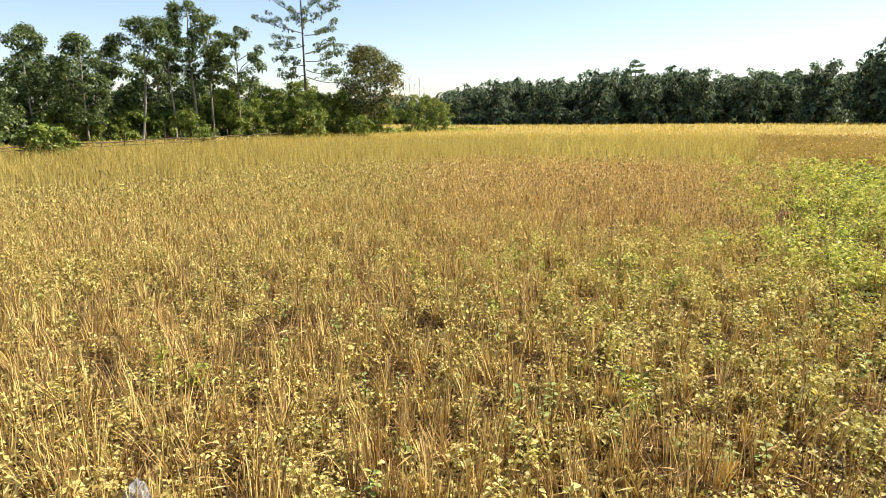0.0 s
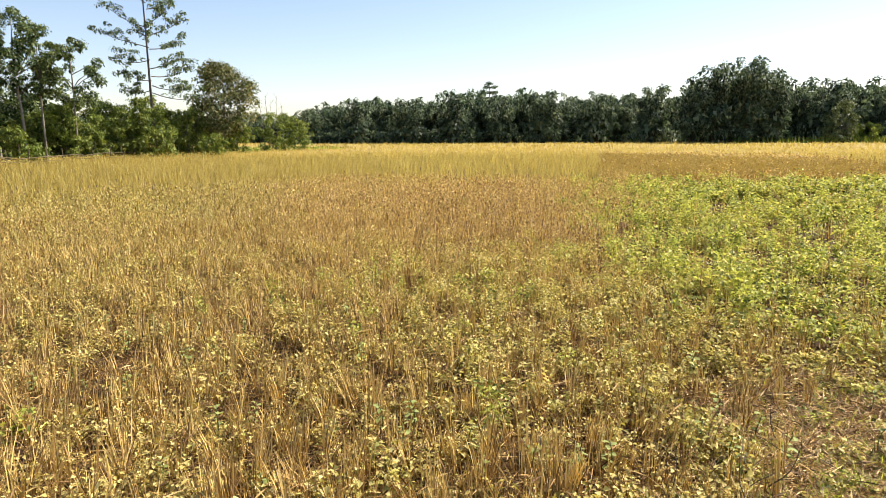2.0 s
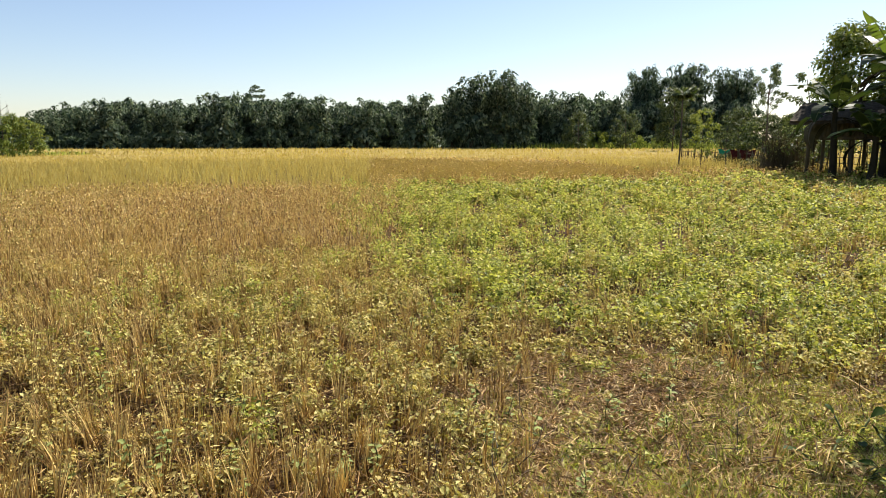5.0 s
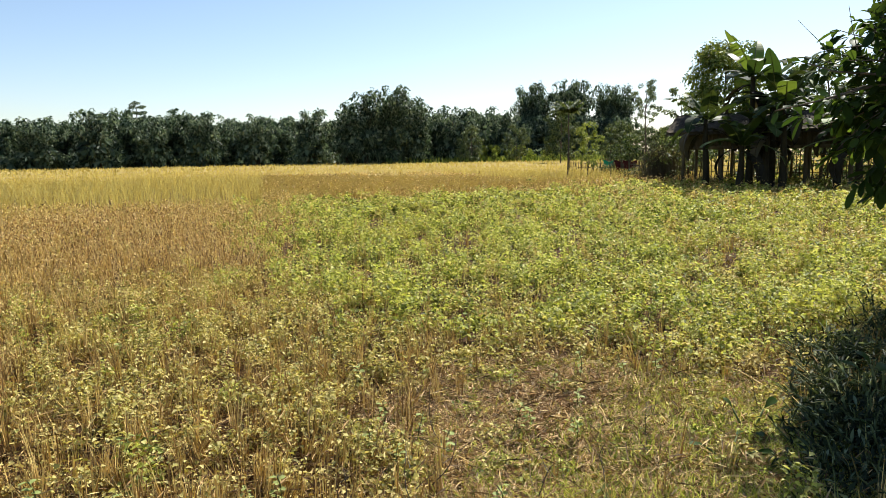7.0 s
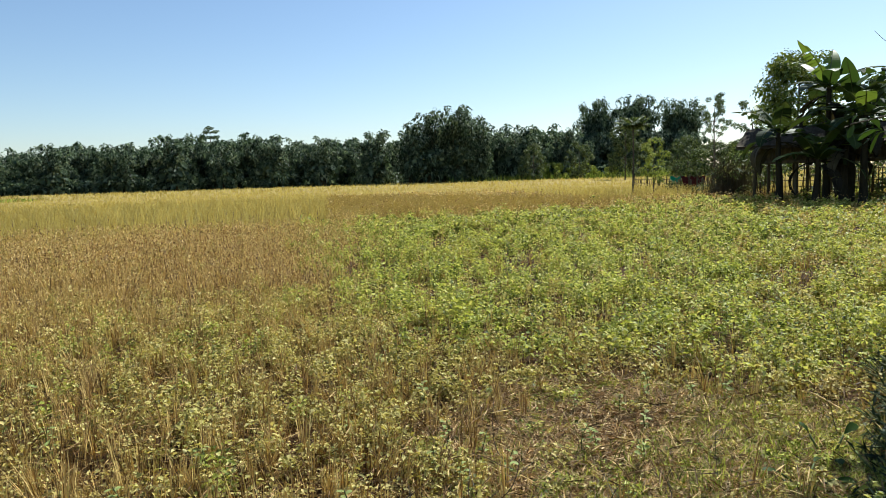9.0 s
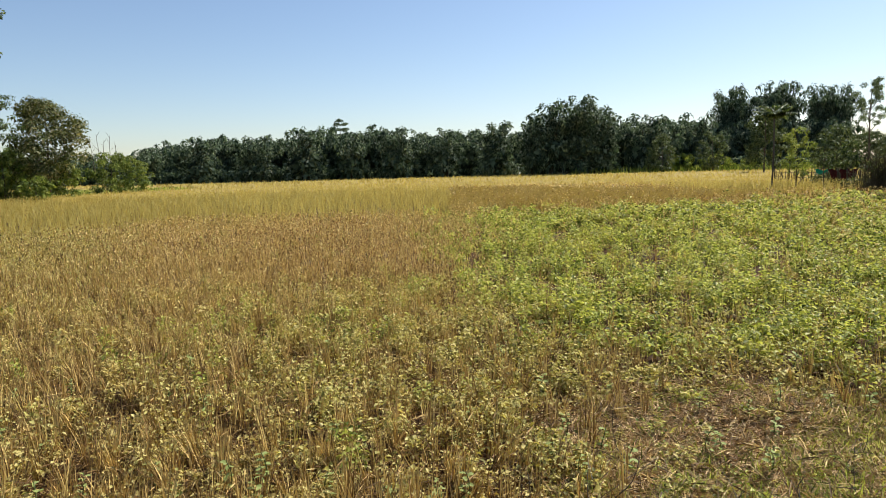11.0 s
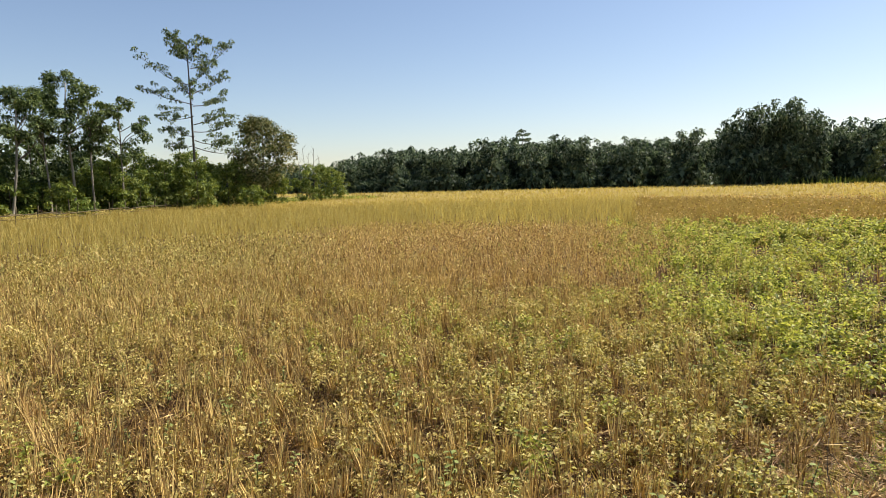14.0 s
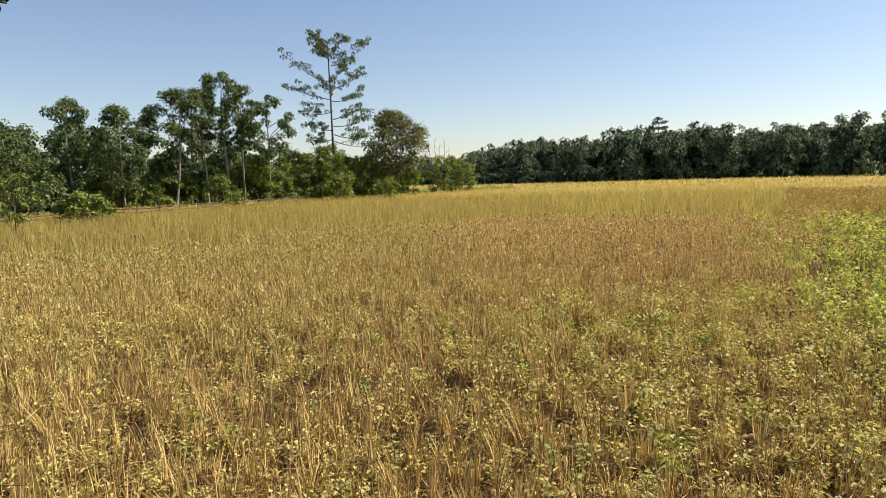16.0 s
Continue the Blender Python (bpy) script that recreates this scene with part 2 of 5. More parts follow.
def tube(points, radii, sides=7, closed=True):
    """A tapered limb along points."""
    pts = np.array(points, float)
    k = len(pts)
    d = unit(np.gradient(pts, axis=0))
    ref = np.tile([0.31, 0.17, 0.93], (k, 1))
    flat = np.abs((d * ref).sum(1)) > 0.98
    ref[flat] = [1, 0, 0]
    u = unit(np.cross(d, ref))
    w = np.cross(d, u)
    a = np.linspace(0, 2 * np.pi, sides, endpoint=False)
    r = np.array(radii, float)[:, None, None]
    v = (pts[:, None] + (u[:, None] * np.cos(a)[None, :, None] + w[:, None] * np.sin(a)[None, :, None]) * r).reshape(-1, 3)
    t = []
    for i in range(k - 1):
        for j in range(sides):
            p, q = i * sides + j, i * sides + (j + 1) % sides
            t += [[p, q, q + sides], [p, q + sides, p + sides]]
    if closed:
        for c in (0, (k - 1) * sides):
            t += [[c, c + j, c + j + 1] for j in range(1, sides - 1)]
    return v, np.array(t)


def bent(p, q, wobble=0.05, k=6, sag=0.0):
    """Points from p to q, slightly crooked."""
    p, q = np.array(p, float), np.array(q, float)
    s = np.linspace(0, 1, k)[:, None]
    pts = p + (q - p) * s
    n = np.linalg.norm(q - p)
    a, b = RNG.normal(0, wobble * n, (2, 3))
    pts += a * np.sin(s * np.pi) + 0.5 * b * np.sin(s * 2 * np.pi)
    pts[:, 2] += (s[:, 0] - s[:, 0] ** 2) * 4 * sag
    return pts


def wave(x, y, s, seed=0.0):
    """Smooth unevenness between about -1 and 1."""
    return (np.sin(x * s + 1.3 * np.sin(y * s * 0.7 + seed)) + np.sin(y * s * 1.13 + 1.7 * np.sin(x * s * 0.61 + 2 + seed)) + np.sin((x + y) * s * 1.9 + seed * 2) * 0.6) / 2.6


# ---- ground ----


def ground_z(x, y):
    r = np.hypot(x, y)
    return (0.035 * wave(x, y, 2.1) + 0.02 * wave(x, y, 7.0, 1.0)) * np.clip(1.5 - r / 40, 0.2, 1)


def polar_sheet(name, radii, a0, a1, k, height, material):
    rr, aa = np.meshgrid(radii, np.radians(np.linspace(a0, a1, k)), indexing="ij")
    x, y = rr * np.sin(aa), rr * np.cos(aa)
    v = np.stack([x, y, height(x, y)], -1).reshape(-1, 3)
    i, j = np.meshgrid(np.arange(len(radii) - 1), np.arange(k - 1), indexing="ij")
    p = (i * k + j).ravel()
    t = np.concatenate([np.stack([p, p + k, p + k + 1], 1), np.stack([p, p + k + 1, p + 1], 1)])
    return smooth(mesh_np(name, v, t, material))


ground = tagged(new("ground", polar_sheet("ground", np.concatenate([[0.02], np.geomspace(0.5, 3000, 90)]), -180, 180, 181, ground_z, SOIL)), "dark brown field soil with clods and litter", "ground", kind="structure")

# ---- the stands of the field ----


def lerp_edge(y, pts):
    ys = [p[1] for p in pts]
    return np.interp(y, ys, [p[0] for p in pts])


def in_green(x, y):
    """0 to 1: how much of the ground belongs to the green weeds."""
    left = lerp_edge(y, [(5.0, 1.8), (4.5, 2.6), (3.7, 3.8), (3.3, 4.9), (3.4, 6.3), (4.8, 9.4), (9.7, 19.8), (13, 27)])
    top = 20.5 - 0.3 * (x - 9.7) + 0.04 * np.maximum(x - 16, 0) ** 1.5
    a = 1 / (1 + np.exp(-(x - left + 0.5 * wave(x, y, 1.7)) / (0.12 + 0.03 * y)))
    b = 1 / (1 + np.exp(-(top - y + wave(x, y, 0.9)) / 0.8))
    c = 1 / (1 + np.exp(-(y - 1.6 + 0.3 * wave(x, y, 2.3)) / 0.25))
    return a * b * c


def in_rice(x, y):
    """Golden standing rice."""
    front = np.interp(x, [-30, -14, -7.5, -3.6, 1.6, 8.6], [14, 11, 13, 18, 20.5, 17.8])
    a = (y > front + 0.5 * wave(x, y, 0.8)) & (x < 8.6 + (y - 17.8) * 0.485 + 0.25 * wave(x, y, 1.5))
    far = np.hypot(x, y) > 47 - 13 * np.clip((np.degrees(np.arctan2(x, y)) - 40) / 8, 0, 1) + 3 * wave(x, y, 0.2)
    return (a | far) & ~in_plot(x, y)


def in_plot(x, y):
    """A lower green plot beyond the rice, before the trees."""
    front = 44.5 + (x + 9.5) * 1.62
    return (y > front) & (x < 5.5) & (y < 88) & (x > -30)


def in_brown_rice(x, y):
    """Duller ripe rice beside the golden stand."""
    top = 20.5 - 0.3 * (x - 9.7) + 0.04 * np.maximum(x - 16, 0) ** 1.5
    return (y > top) & (x > 8) & (np.hypot(x, y) < 52) & ~in_rice(x, y)


def in_path(x, y):
    """Trodden edge of the field: short growth, no standing straw."""
    d = np.hypot((x - 3.1) / 1.25, (y - 1.9) / 1.5) + 0.2 * wave(x, y, 3.0)
    return np.clip(2.6 - 2.2 * d, 0, 1)


def in_bare(x, y):
    d = np.hypot((x - 3.0) / 0.9, (y - 2.75) / 0.75) + 0.25 * wave(x, y, 4.0)
    return np.clip(1.3 - d, 0, 1)


def sow(count, r0, r1, a0=-40.0, a1=80.0, power=1.0):
    """Random places; power 2: spread evenly over the ground, less: thicker towards the viewer."""
    u = RNG.random(count)
    r = (r0 ** power + u * (r1 ** power - r0 ** power)) ** (1 / power)
    a = np.radians(RNG.uniform(a0, a1, count))
    return r * np.sin(a), r * np.cos(a)


def keep(mask, *arrays):
    return [a[mask] for a in arrays]


def floor3(x, y, lift=0.0):
    return np.stack([x, y, ground_z(x, y) + lift], 1)


# cut rice stubble in clumps
x, y = sow(10500, 1.2, 14, power=1.25)
g = in_green(x, y)
p = (1 - 0.8 * g) * (1 - 0.95 * in_path(x, y)) * (1 - 0.55 * np.clip(0.25 * x, 0, 1)) * (0.45 + 0.55 * (wave(x, y, 0.8, 3) > -0.4))
x, y = keep((RNG.random(len(x)) < p) & ~in_rice(x, y), x, y)
k = 12
cx, cy = np.repeat(x, k), np.repeat(y, k)
tall = np.repeat(RNG.uniform(0.15, 0.33, len(x)), k)
tilt = np.repeat(RNG.normal(0, 0.05, (len(x), 2)), k, 0)
rr = np.abs(RNG.normal(0, 0.02, len(cx)))
aa = RNG.uniform(0, 2 * np.pi, len(cx))
bx, by = cx + rr * np.cos(aa), cy + rr * np.sin(aa)
h = tall * RNG.uniform(0.55, 1.15, len(cx))
lean = tilt + np.stack([np.cos(aa), np.sin(aa)], 1) * rr[:, None] * 0.8 + RNG.normal(0, 0.022, (len(cx), 2))
v, t = blades(floor3(bx, by, -0.01), h, lean, np.maximum(RNG.uniform(0.0045, 0.008, len(cx)), 0.0009 * np.hypot(bx, by)), 0.45)
stuff("rice_stubble", v, t, STRAW, "upright cut rice stubble, dry tan straw in clumps", "stubble")

# straw lying between
x, y = sow(64000, 1.0, 10, power=1.2)
x, y = keep(RNG.random(len(x)) < (1 - 0.85 * in_green(x, y)), x, y)
k = len(x)
a = RNG.uniform(0, 2 * np.pi, k)
way = np.stack([np.cos(a), np.sin(a), RNG.normal(0.12, 0.22, k)], 1)
v, t = leaves(floor3(x, y, 0.012) + np.stack([np.zeros(k), np.zeros(k), RNG.exponential(0.035, k)], 1), way, RNG.uniform(0.04, 0.17, k), np.maximum(RNG.uniform(0.005, 0.009, k), 0.001 * np.hypot(x, y)), 0.1, 0.05)
stuff("fallen_straw", v, t, LITTER, "loose dry straw lying over the soil", "straw")


def tufts(x, y, seed=0.0):
    """0 to 1: bunches of growth a hand or two wide, with gaps between."""
    a = wave(x, y, 5.2, seed) * 0.6 + wave(x, y, 11.0, seed + 3) * 0.4
    return np.clip(0.5 + 0.75 * a, 0, 1)


def weed_leaves(count, r0, r1, power, size, height, chance, material, name, label, a0=-40.0, a1=80.0, wide=0.1, per=7, leaf=0.0042):
    """Little bushes of a dozen stems, domed, with most leaves towards the top."""
    stems = 12
    x, y = sow(count // stems, r0, r1, a0, a1, power)
    x, y = keep(RNG.random(len(x)) < chance(x, y) * 0.7, x, y)
    k = len(x)
    r = np.hypot(x, y)
    reach = np.maximum(wide, 0.008 * r) * RNG.uniform(0.5, 1.4, k)
    tall = height(x, y) * RNG.uniform(0.55, 1.2, k) * np.sqrt(reach / np.maximum(wide, 0.008 * r))
    d, a = np.sqrt(RNG.random((k, stems))), RNG.uniform(0, 2 * np.pi, (k, stems))
    sx, sy = (x[:, None] + reach[:, None] * d * np.cos(a)).ravel(), (y[:, None] + reach[:, None] * d * np.sin(a)).ravel()
    sh = (tall[:, None] * (1 - 0.55 * d ** 2) * RNG.uniform(0.75, 1.15, (k, stems))).ravel()
    px, py, ph = np.repeat(sx, per), np.repeat(sy, per), np.repeat(sh, per)
    n = len(px)
    a = RNG.uniform(0, 2 * np.pi, n)
    at = floor3(px, py)
    at[:, :2] += np.stack([np.cos(a), np.sin(a)], 1) * (RNG.random(n) * 0.03)[:, None]
    at[:, 2] += ph * (0.15 + 0.85 * RNG.random(n) ** 0.6)
    way = np.stack([np.cos(a), np.sin(a), RNG.normal(0.2, 0.45, n)], 1)
    L = np.maximum(size, leaf * np.hypot(px, py)) * RNG.uniform(0.45, 1.35, n)
    v, t = leaves(at, way, L, L * RNG.uniform(0.5, 0.8, n), 0.2, 0.25)
    v, t = join((v, t), blades(floor3(sx, sy), sh * 0.95, RNG.normal(0, 0.04, (len(sx), 2)), np.maximum(0.004, 0.0008 * np.hypot(sx, sy))))
    return stuff(name, v, t, material, label, "weeds")


def low(x, y):
    return (0.17 + 0.05 * wave(x, y, 1.1, 5)) * (1 - 0.6 * in_path(x, y)) + 0.008 * np.minimum(np.hypot(x, y), 14)


def greener(x, y):
    """0 to 1: towards the side where the weeds stay green."""
    return np.clip(0.12 + 0.36 * (x - 0.2) + 0.3 * wave(x, y, 1.3, 4), 0.05, 1)


weed_leaves(42000, 1.0, 9, 1.2, 0.027, low, lambda x, y: (1 - 0.6 * in_green(x, y)) * (1 - 0.8 * in_bare(x, y)) * (1 - 0.6 * greener(x, y)) * np.clip(1.6 - np.hypot(x, y) / 9, 0.2, 1), WEED_YELLOW, "yellowing_weeds", "low yellow-green weeds with small leaves among the stubble")
weed_leaves(36000, 1.2, 9, 1.2, 0.031, lambda x, y: low(x, y) * 1.2, lambda x, y: (1 - 0.5 * in_green(x, y)) * (1 - 0.95 * in_bare(x, y)) * (1 - 0.6 * in_path(x, y)) * greener(x, y), WEED_PALE, "pale_weeds", "pale green leafy weeds in low bunches among the stubble", wide=0.12)
weed_leaves(10000, 6, 26, 1.15, 0.04, lambda x, y: low(x, y) + 0.12, lambda x, y: (1 - 0.6 * in_green(x, y)) * ~in_rice(x, y) * np.clip(0.5 + 0.5 * wave(x, y, 1.0, 2), 0.05, 1), WEED_YELLOW, "yellowing_weeds", "thin yellow-green weeds rising over dry grass")
weed_leaves(86000, 1.5, 33, 1.05, 0.045, lambda x, y: 0.36 + 0.12 * wave(x, y, 2.4, 8), lambda x, y: in_green(x, y) * np.clip(1.1 + 0.5 * wave(x, y, 2.4, 8), 0.65, 1.4), WEED_GREEN, "green_weeds", "dense bright green broad-leaved weeds", 0, 80, 0.14, 7, 0.0044)
weed_leaves(12000, 1.2, 9, 1.3, 0.036, lambda x, y: 0.28 + 0.05 * wave(x, y, 1.3, 8), lambda x, y: np.clip(np.maximum(wave(x, y, 1.9, 6) * 0.9 - 0.4, 1.3 - np.hypot((x - 1.8) / 2.4, (y - 6.2) / 1.1) + 0.4 * wave(x, y, 2.6, 1)), 0, 1), WEED_GREEN, "green_weeds", "scattered green weed plants among the stubble")

weed_leaves(8000, 9, 27, 1.1, 0.05, lambda x, y: 0.34 + 0.1 * wave(x, y, 1.4, 3), lambda x, y: in_green(x, y) * np.clip((np.degrees(np.arctan2(x, y)) - 44) / 14, 0, 1), WEED_YELLOW, "yellowing_weeds", "yellowing weeds before the fence", 40, 80, 0.14, leaf=0.0042)

# fine dry growth under the weeds
x, y = sow(60000, 1.0, 10, power=1.25)
x, y = keep(RNG.random(len(x)) < 1 - 0.75 * in_green(x, y), x, y)
k = len(x)
way = np.stack([RNG.normal(0, 0.7, k), RNG.normal(0, 0.7, k), RNG.uniform(0.2, 1.2, k)], 1)
tall = 1 - 0.5 * in_path(x, y)
v, t = leaves(floor3(x, y, 0.005) + np.stack([np.zeros(k), np.zeros(k), RNG.uniform(0, 0.07, k) * tall], 1), way, RNG.uniform(0.04, 0.14, k) * tall, np.maximum(RNG.uniform(0.003, 0.007, k), 0.001 * np.hypot(x, y)), 0.1, 0.1)
x, y = sow(100000, 1.3, 5.0, 25, 72, 1.4)
x, y = keep(RNG.random(len(x)) < np.maximum(in_path(x, y), in_bare(x, y)), x, y)
k = len(x)
way = np.stack([RNG.normal(0, 0.8, k), RNG.normal(0, 0.8, k), RNG.uniform(-0.1, 0.55, k)], 1)
tangle = leaves(floor3(x, y, 0.004) + np.stack([np.zeros(k), np.zeros(k), RNG.uniform(0, 0.045, k)], 1), way, RNG.uniform(0.03, 0.11, k), RNG.uniform(0.005, 0.009, k), 0.1, 0.1)
stuff("trodden_straw", *tangle, RED_STRAW, "red-brown tangle of trodden straw on the bare edge", "straw")
stuff("dry_undergrowth", v, t, DARK_STRAW, "fine red-brown dry grass under the weeds", "grass")

weed_leaves(22000, 1.3, 5.0, 1.4, 0.028, lambda x, y: 0.07 + 0.03 * wave(x, y, 2.2, 3), lambda x, y: in_path(x, y) * (1 - 0.9 * in_bare(x, y)) * np.clip(0.7 + 0.6 * wave(x, y, 2.6, 9), 0.1, 1), WEED_GREEN, "low_weeds", "low green herbs on the trodden edge", 30, 80, 0.08)

# short grass on the trodden edge
x, y = sow(62000, 1.3, 5.0, 30, 80, 1.4)
p = in_path(x, y) * (1 - 0.85 * in_bare(x, y)) * (0.25 + 0.75 * tufts(x, y, 2)) * np.clip(1.5 - 0.6 * (y - 1.2), 0.1, 1) * np.clip((x - 1.6) / 0.8, 0, 1)
x, y = keep(RNG.random(len(x)) < p, x, y)
k = len(x)
v, t = blades(floor3(x, y), RNG.uniform(0.04, 0.13, k), RNG.normal(0, 0.05, (k, 2)), RNG.uniform(0.004, 0.008, k))
stuff("short_grass", v, t, WEED_GREEN, "short green grass on the trodden edge", "grass")

# thin growth round and behind the viewer
x, y = sow(5000, 8, 40, 80, 320, power=1.2)
nx, ny = sow(14000, 0.35, 9, 72, 326, power=1.5)
fx, fy = sow(1500, 0.2, 1.3, -42, 80, power=2)
x, y = np.concatenate([x, nx, fx]), np.concatenate([y, ny, fy])
k = len(x)
v, t = blades(floor3(x, y), RNG.uniform(0.05, 0.25, k), RNG.normal(0, 0.08, (k, 2)), np.maximum(0.008, 0.0035 * np.hypot(x, y)))
stuff("verge_grass", v, t, WEED_YELLOW, "thin yellowing grass along the edge of the field", "grass")

# dry brown grass behind the stubble
x, y = sow(170000, 4.5, 48, power=1.15)
g = in_green(x, y)
r = np.hypot(x, y)
p = np.clip((r - 5) / 3.5, 0, 1) * (1 - 0.93 * g) * ~in_rice(x, y) * np.where(in_brown_rice(x, y), 0.15, 1)
x, y = keep(RNG.random(len(x)) < p, x, y)
r = np.hypot(x, y)
k = len(x)
v, t = blades(floor3(x, y), np.clip(0.2 + 0.012 * r, 0.2, 0.45) * RNG.uniform(0.45, 1.05, k), RNG.normal(0, 0.1, (k, 2)), np.maximum(0.005, 0.0009 * r) * RNG.uniform(0.7, 1.4, k))
head = np.repeat(floor3(x, y), 3, 0) + np.stack([RNG.normal(0, 0.07, 3 * k), RNG.normal(0, 0.07, 3 * k), np.repeat(np.clip(0.2 + 0.012 * r, 0.2, 0.45), 3) * RNG.uniform(0.35, 1.15, 3 * k)], 1)
L = 0.003 * np.repeat(r, 3) * RNG.uniform(0.6, 1.4, 3 * k)
golden = RNG.random(k) < np.clip(0.85 - (np.degrees(np.arctan2(x, y)) + 6) / 11, 0.06, 0.85)
way = RNG.normal(0, 1, (3 * k, 3))
for mask, material, label in ((~golden, BROWN_GRASS, "reddish brown dry grass standing over the field"), (golden, WEED_YELLOW, "yellow dry grass standing over the field")):
    b, c = np.repeat(mask, 5), np.repeat(mask, 3)
    n = mask.sum()
    o = np.arange(n)[:, None] * 5
    stalk = (v[b], np.concatenate([o + [0, 1, 3], o + [0, 3, 2], o + [2, 3, 4]]))
    stuff("dry_grass", *join(stalk, leaves(head[c], way[c], L[c], L[c] * 0.5, 0.2, 0.3)), material, label, "grass")

# duller rice
x, y = sow(110000, 17, 52, 15, 62, power=1.1)
x, y = keep(in_brown_rice(x, y) & (np.hypot(x, y) < 30 + 0.6 * np.maximum(50 - np.degrees(np.arctan2(x, y)), 0)), x, y)
r = np.hypot(x, y)
k = len(x)
v, t = blades(floor3(x, y), 0.45 * RNG.uniform(0.7, 1.2, k), RNG.normal(0, 0.12, (k, 2)), np.maximum(0.01, 0.0011 * r) * RNG.uniform(0.7, 1.5, k))
L = 0.003 * r * RNG.uniform(0.5, 1.4, k)
head = floor3(x, y) + np.stack([RNG.normal(0, 0.05, k), RNG.normal(0, 0.05, k), 0.45 * RNG.uniform(0.6, 1.2, k)], 1)
h = RNG.random(k) < 0.5
v, t = join((v, t), leaves(head[h], RNG.normal(0, 1, (h.sum(), 3)), L[h], L[h] * 0.4, 0.2, 0.4))
stuff("brown_rice", v, t, RICE_BROWN, "dull brown ripe rice beside the golden stand", "rice")

# standing rice
x, y = sow(80000, 12, 60, power=1.0)
x, y = keep(in_rice(x, y), x, y)
r = np.hypot(x, y)
k = len(x)
high = np.interp(r, [13, 26], [0.4, 0.6])
v, t = blades(floor3(x, y), high * RNG.uniform(0.75, 1.1, k), RNG.normal(0, 0.12, (k, 2)), np.maximum(0.007, 0.0009 * r) * RNG.uniform(0.7, 1.5, k))
x, y = sow(28000, 56, 150, power=0.8)
x, y = keep(in_rice(x, y), x, y)
r = np.hypot(x, y)
k = len(x)
v, t = join((v, t), blades(floor3(x, y), 0.62 * RNG.uniform(0.8, 1.2, k), RNG.normal(0, 0.14, (k, 2)), 0.0022 * r * RNG.uniform(0.7, 1.5, k)))
x, y = sow(66000, 12, 50, power=0.9)
x, y = keep(in_rice(x, y), x, y)
r = np.hypot(x, y)
k = len(x)
L = 0.0021 * r * RNG.uniform(0.6, 1.4, k)
head = floor3(x, y) + np.stack([np.zeros(k), np.zeros(k), np.interp(r, [13, 26], [0.4, 0.6]) * RNG.uniform(0.6, 1.15, k)], 1)
v, t = join((v, t), leaves(head, RNG.normal(0, 1, (k, 3)), L, L * 0.4, 0.2, 0.4))
stuff("standing_rice", v, t, RICE, "golden ripe rice standing in the far field", "rice")
bed = polar_sheet("rice_bed", np.geomspace(36, 400, 66), -60, 95, 200, lambda x, y: np.where(in_plot(x, y), -0.3, -0.3 + 0.72 * np.clip((np.hypot(x, y) - 36) / 14, 0, 1) + 0.06 * wave(x, y, 1.2) + 0.05 * wave(x, y, 0.23)), FAR_SOIL)
tagged(new("rice_bed", bed), "dense golden rice heads seen far off", "rice", kind="stuff")

# ---- trees ----
RNG = np.random.default_rng(21)


def leaf_cloud(centres, radii, count, size, droop=0.15, shell=0.55, narrow=0.45, inner=0.0):
    """Leaves laid over tufts like shingles, so that each tuft has a lit and a shaded side; inner: share of large leaves that fill the tufts' hearts."""
    c, rad = np.array(centres, float), np.array(radii, float)
    if rad.ndim == 1:
        rad = np.stack([rad, rad, rad * 0.75], 1)
    wgt = rad.prod(1) ** (2 / 3)
    i = RNG.choice(len(c), count, p=wgt / wgt.sum())
    d = unit(RNG.normal(0, 1, (count, 3)))
    d[:, 2] = np.where(RNG.random(count) < 0.45, np.abs(d[:, 2]), d[:, 2])
    deep = RNG.random(count) < inner
    s = (shell + (1 - shell) * RNG.random(count)) * RNG.uniform(0.75, 1.1, count) * np.where(deep, 0.5, 1.0)
    at = c[i] + d * rad[i] * s[:, None]
    way = unit(np.cross(d, RNG.normal(0, 1, (count, 3)))) * 0.8 + d * 0.5
    way[:, 2] -= droop
    L = size * RNG.uniform(0.55, 1.4, count) * np.where(deep, 1.7, 1.0)
    return leaves(at, way, L, L * RNG.uniform(narrow * 0.7, narrow * 1.4, count), 0.15, droop, d + np.array([0, 0, 0.35]))


def clumps(height, width, low, count, size):
    """Clump centres through an uneven crown."""
    out, rad = [], []
    order = RNG.permutation(count)
    for i in range(count):
        s = (order[i] + RNG.random()) / count
        z = low + (height - low) * s
        reach = width / 2 * math.sin(math.pi * (0.18 + 0.74 * s)) ** 0.7
        a, q = 2.4 * i + RNG.normal(0, 0.3), math.sqrt(RNG.uniform(0.1, 1.0))
        out.append((reach * q * math.cos(a), reach * q * math.sin(a), z))
        rad.append(size * RNG.uniform(0.6, 1.3))
    return out, rad


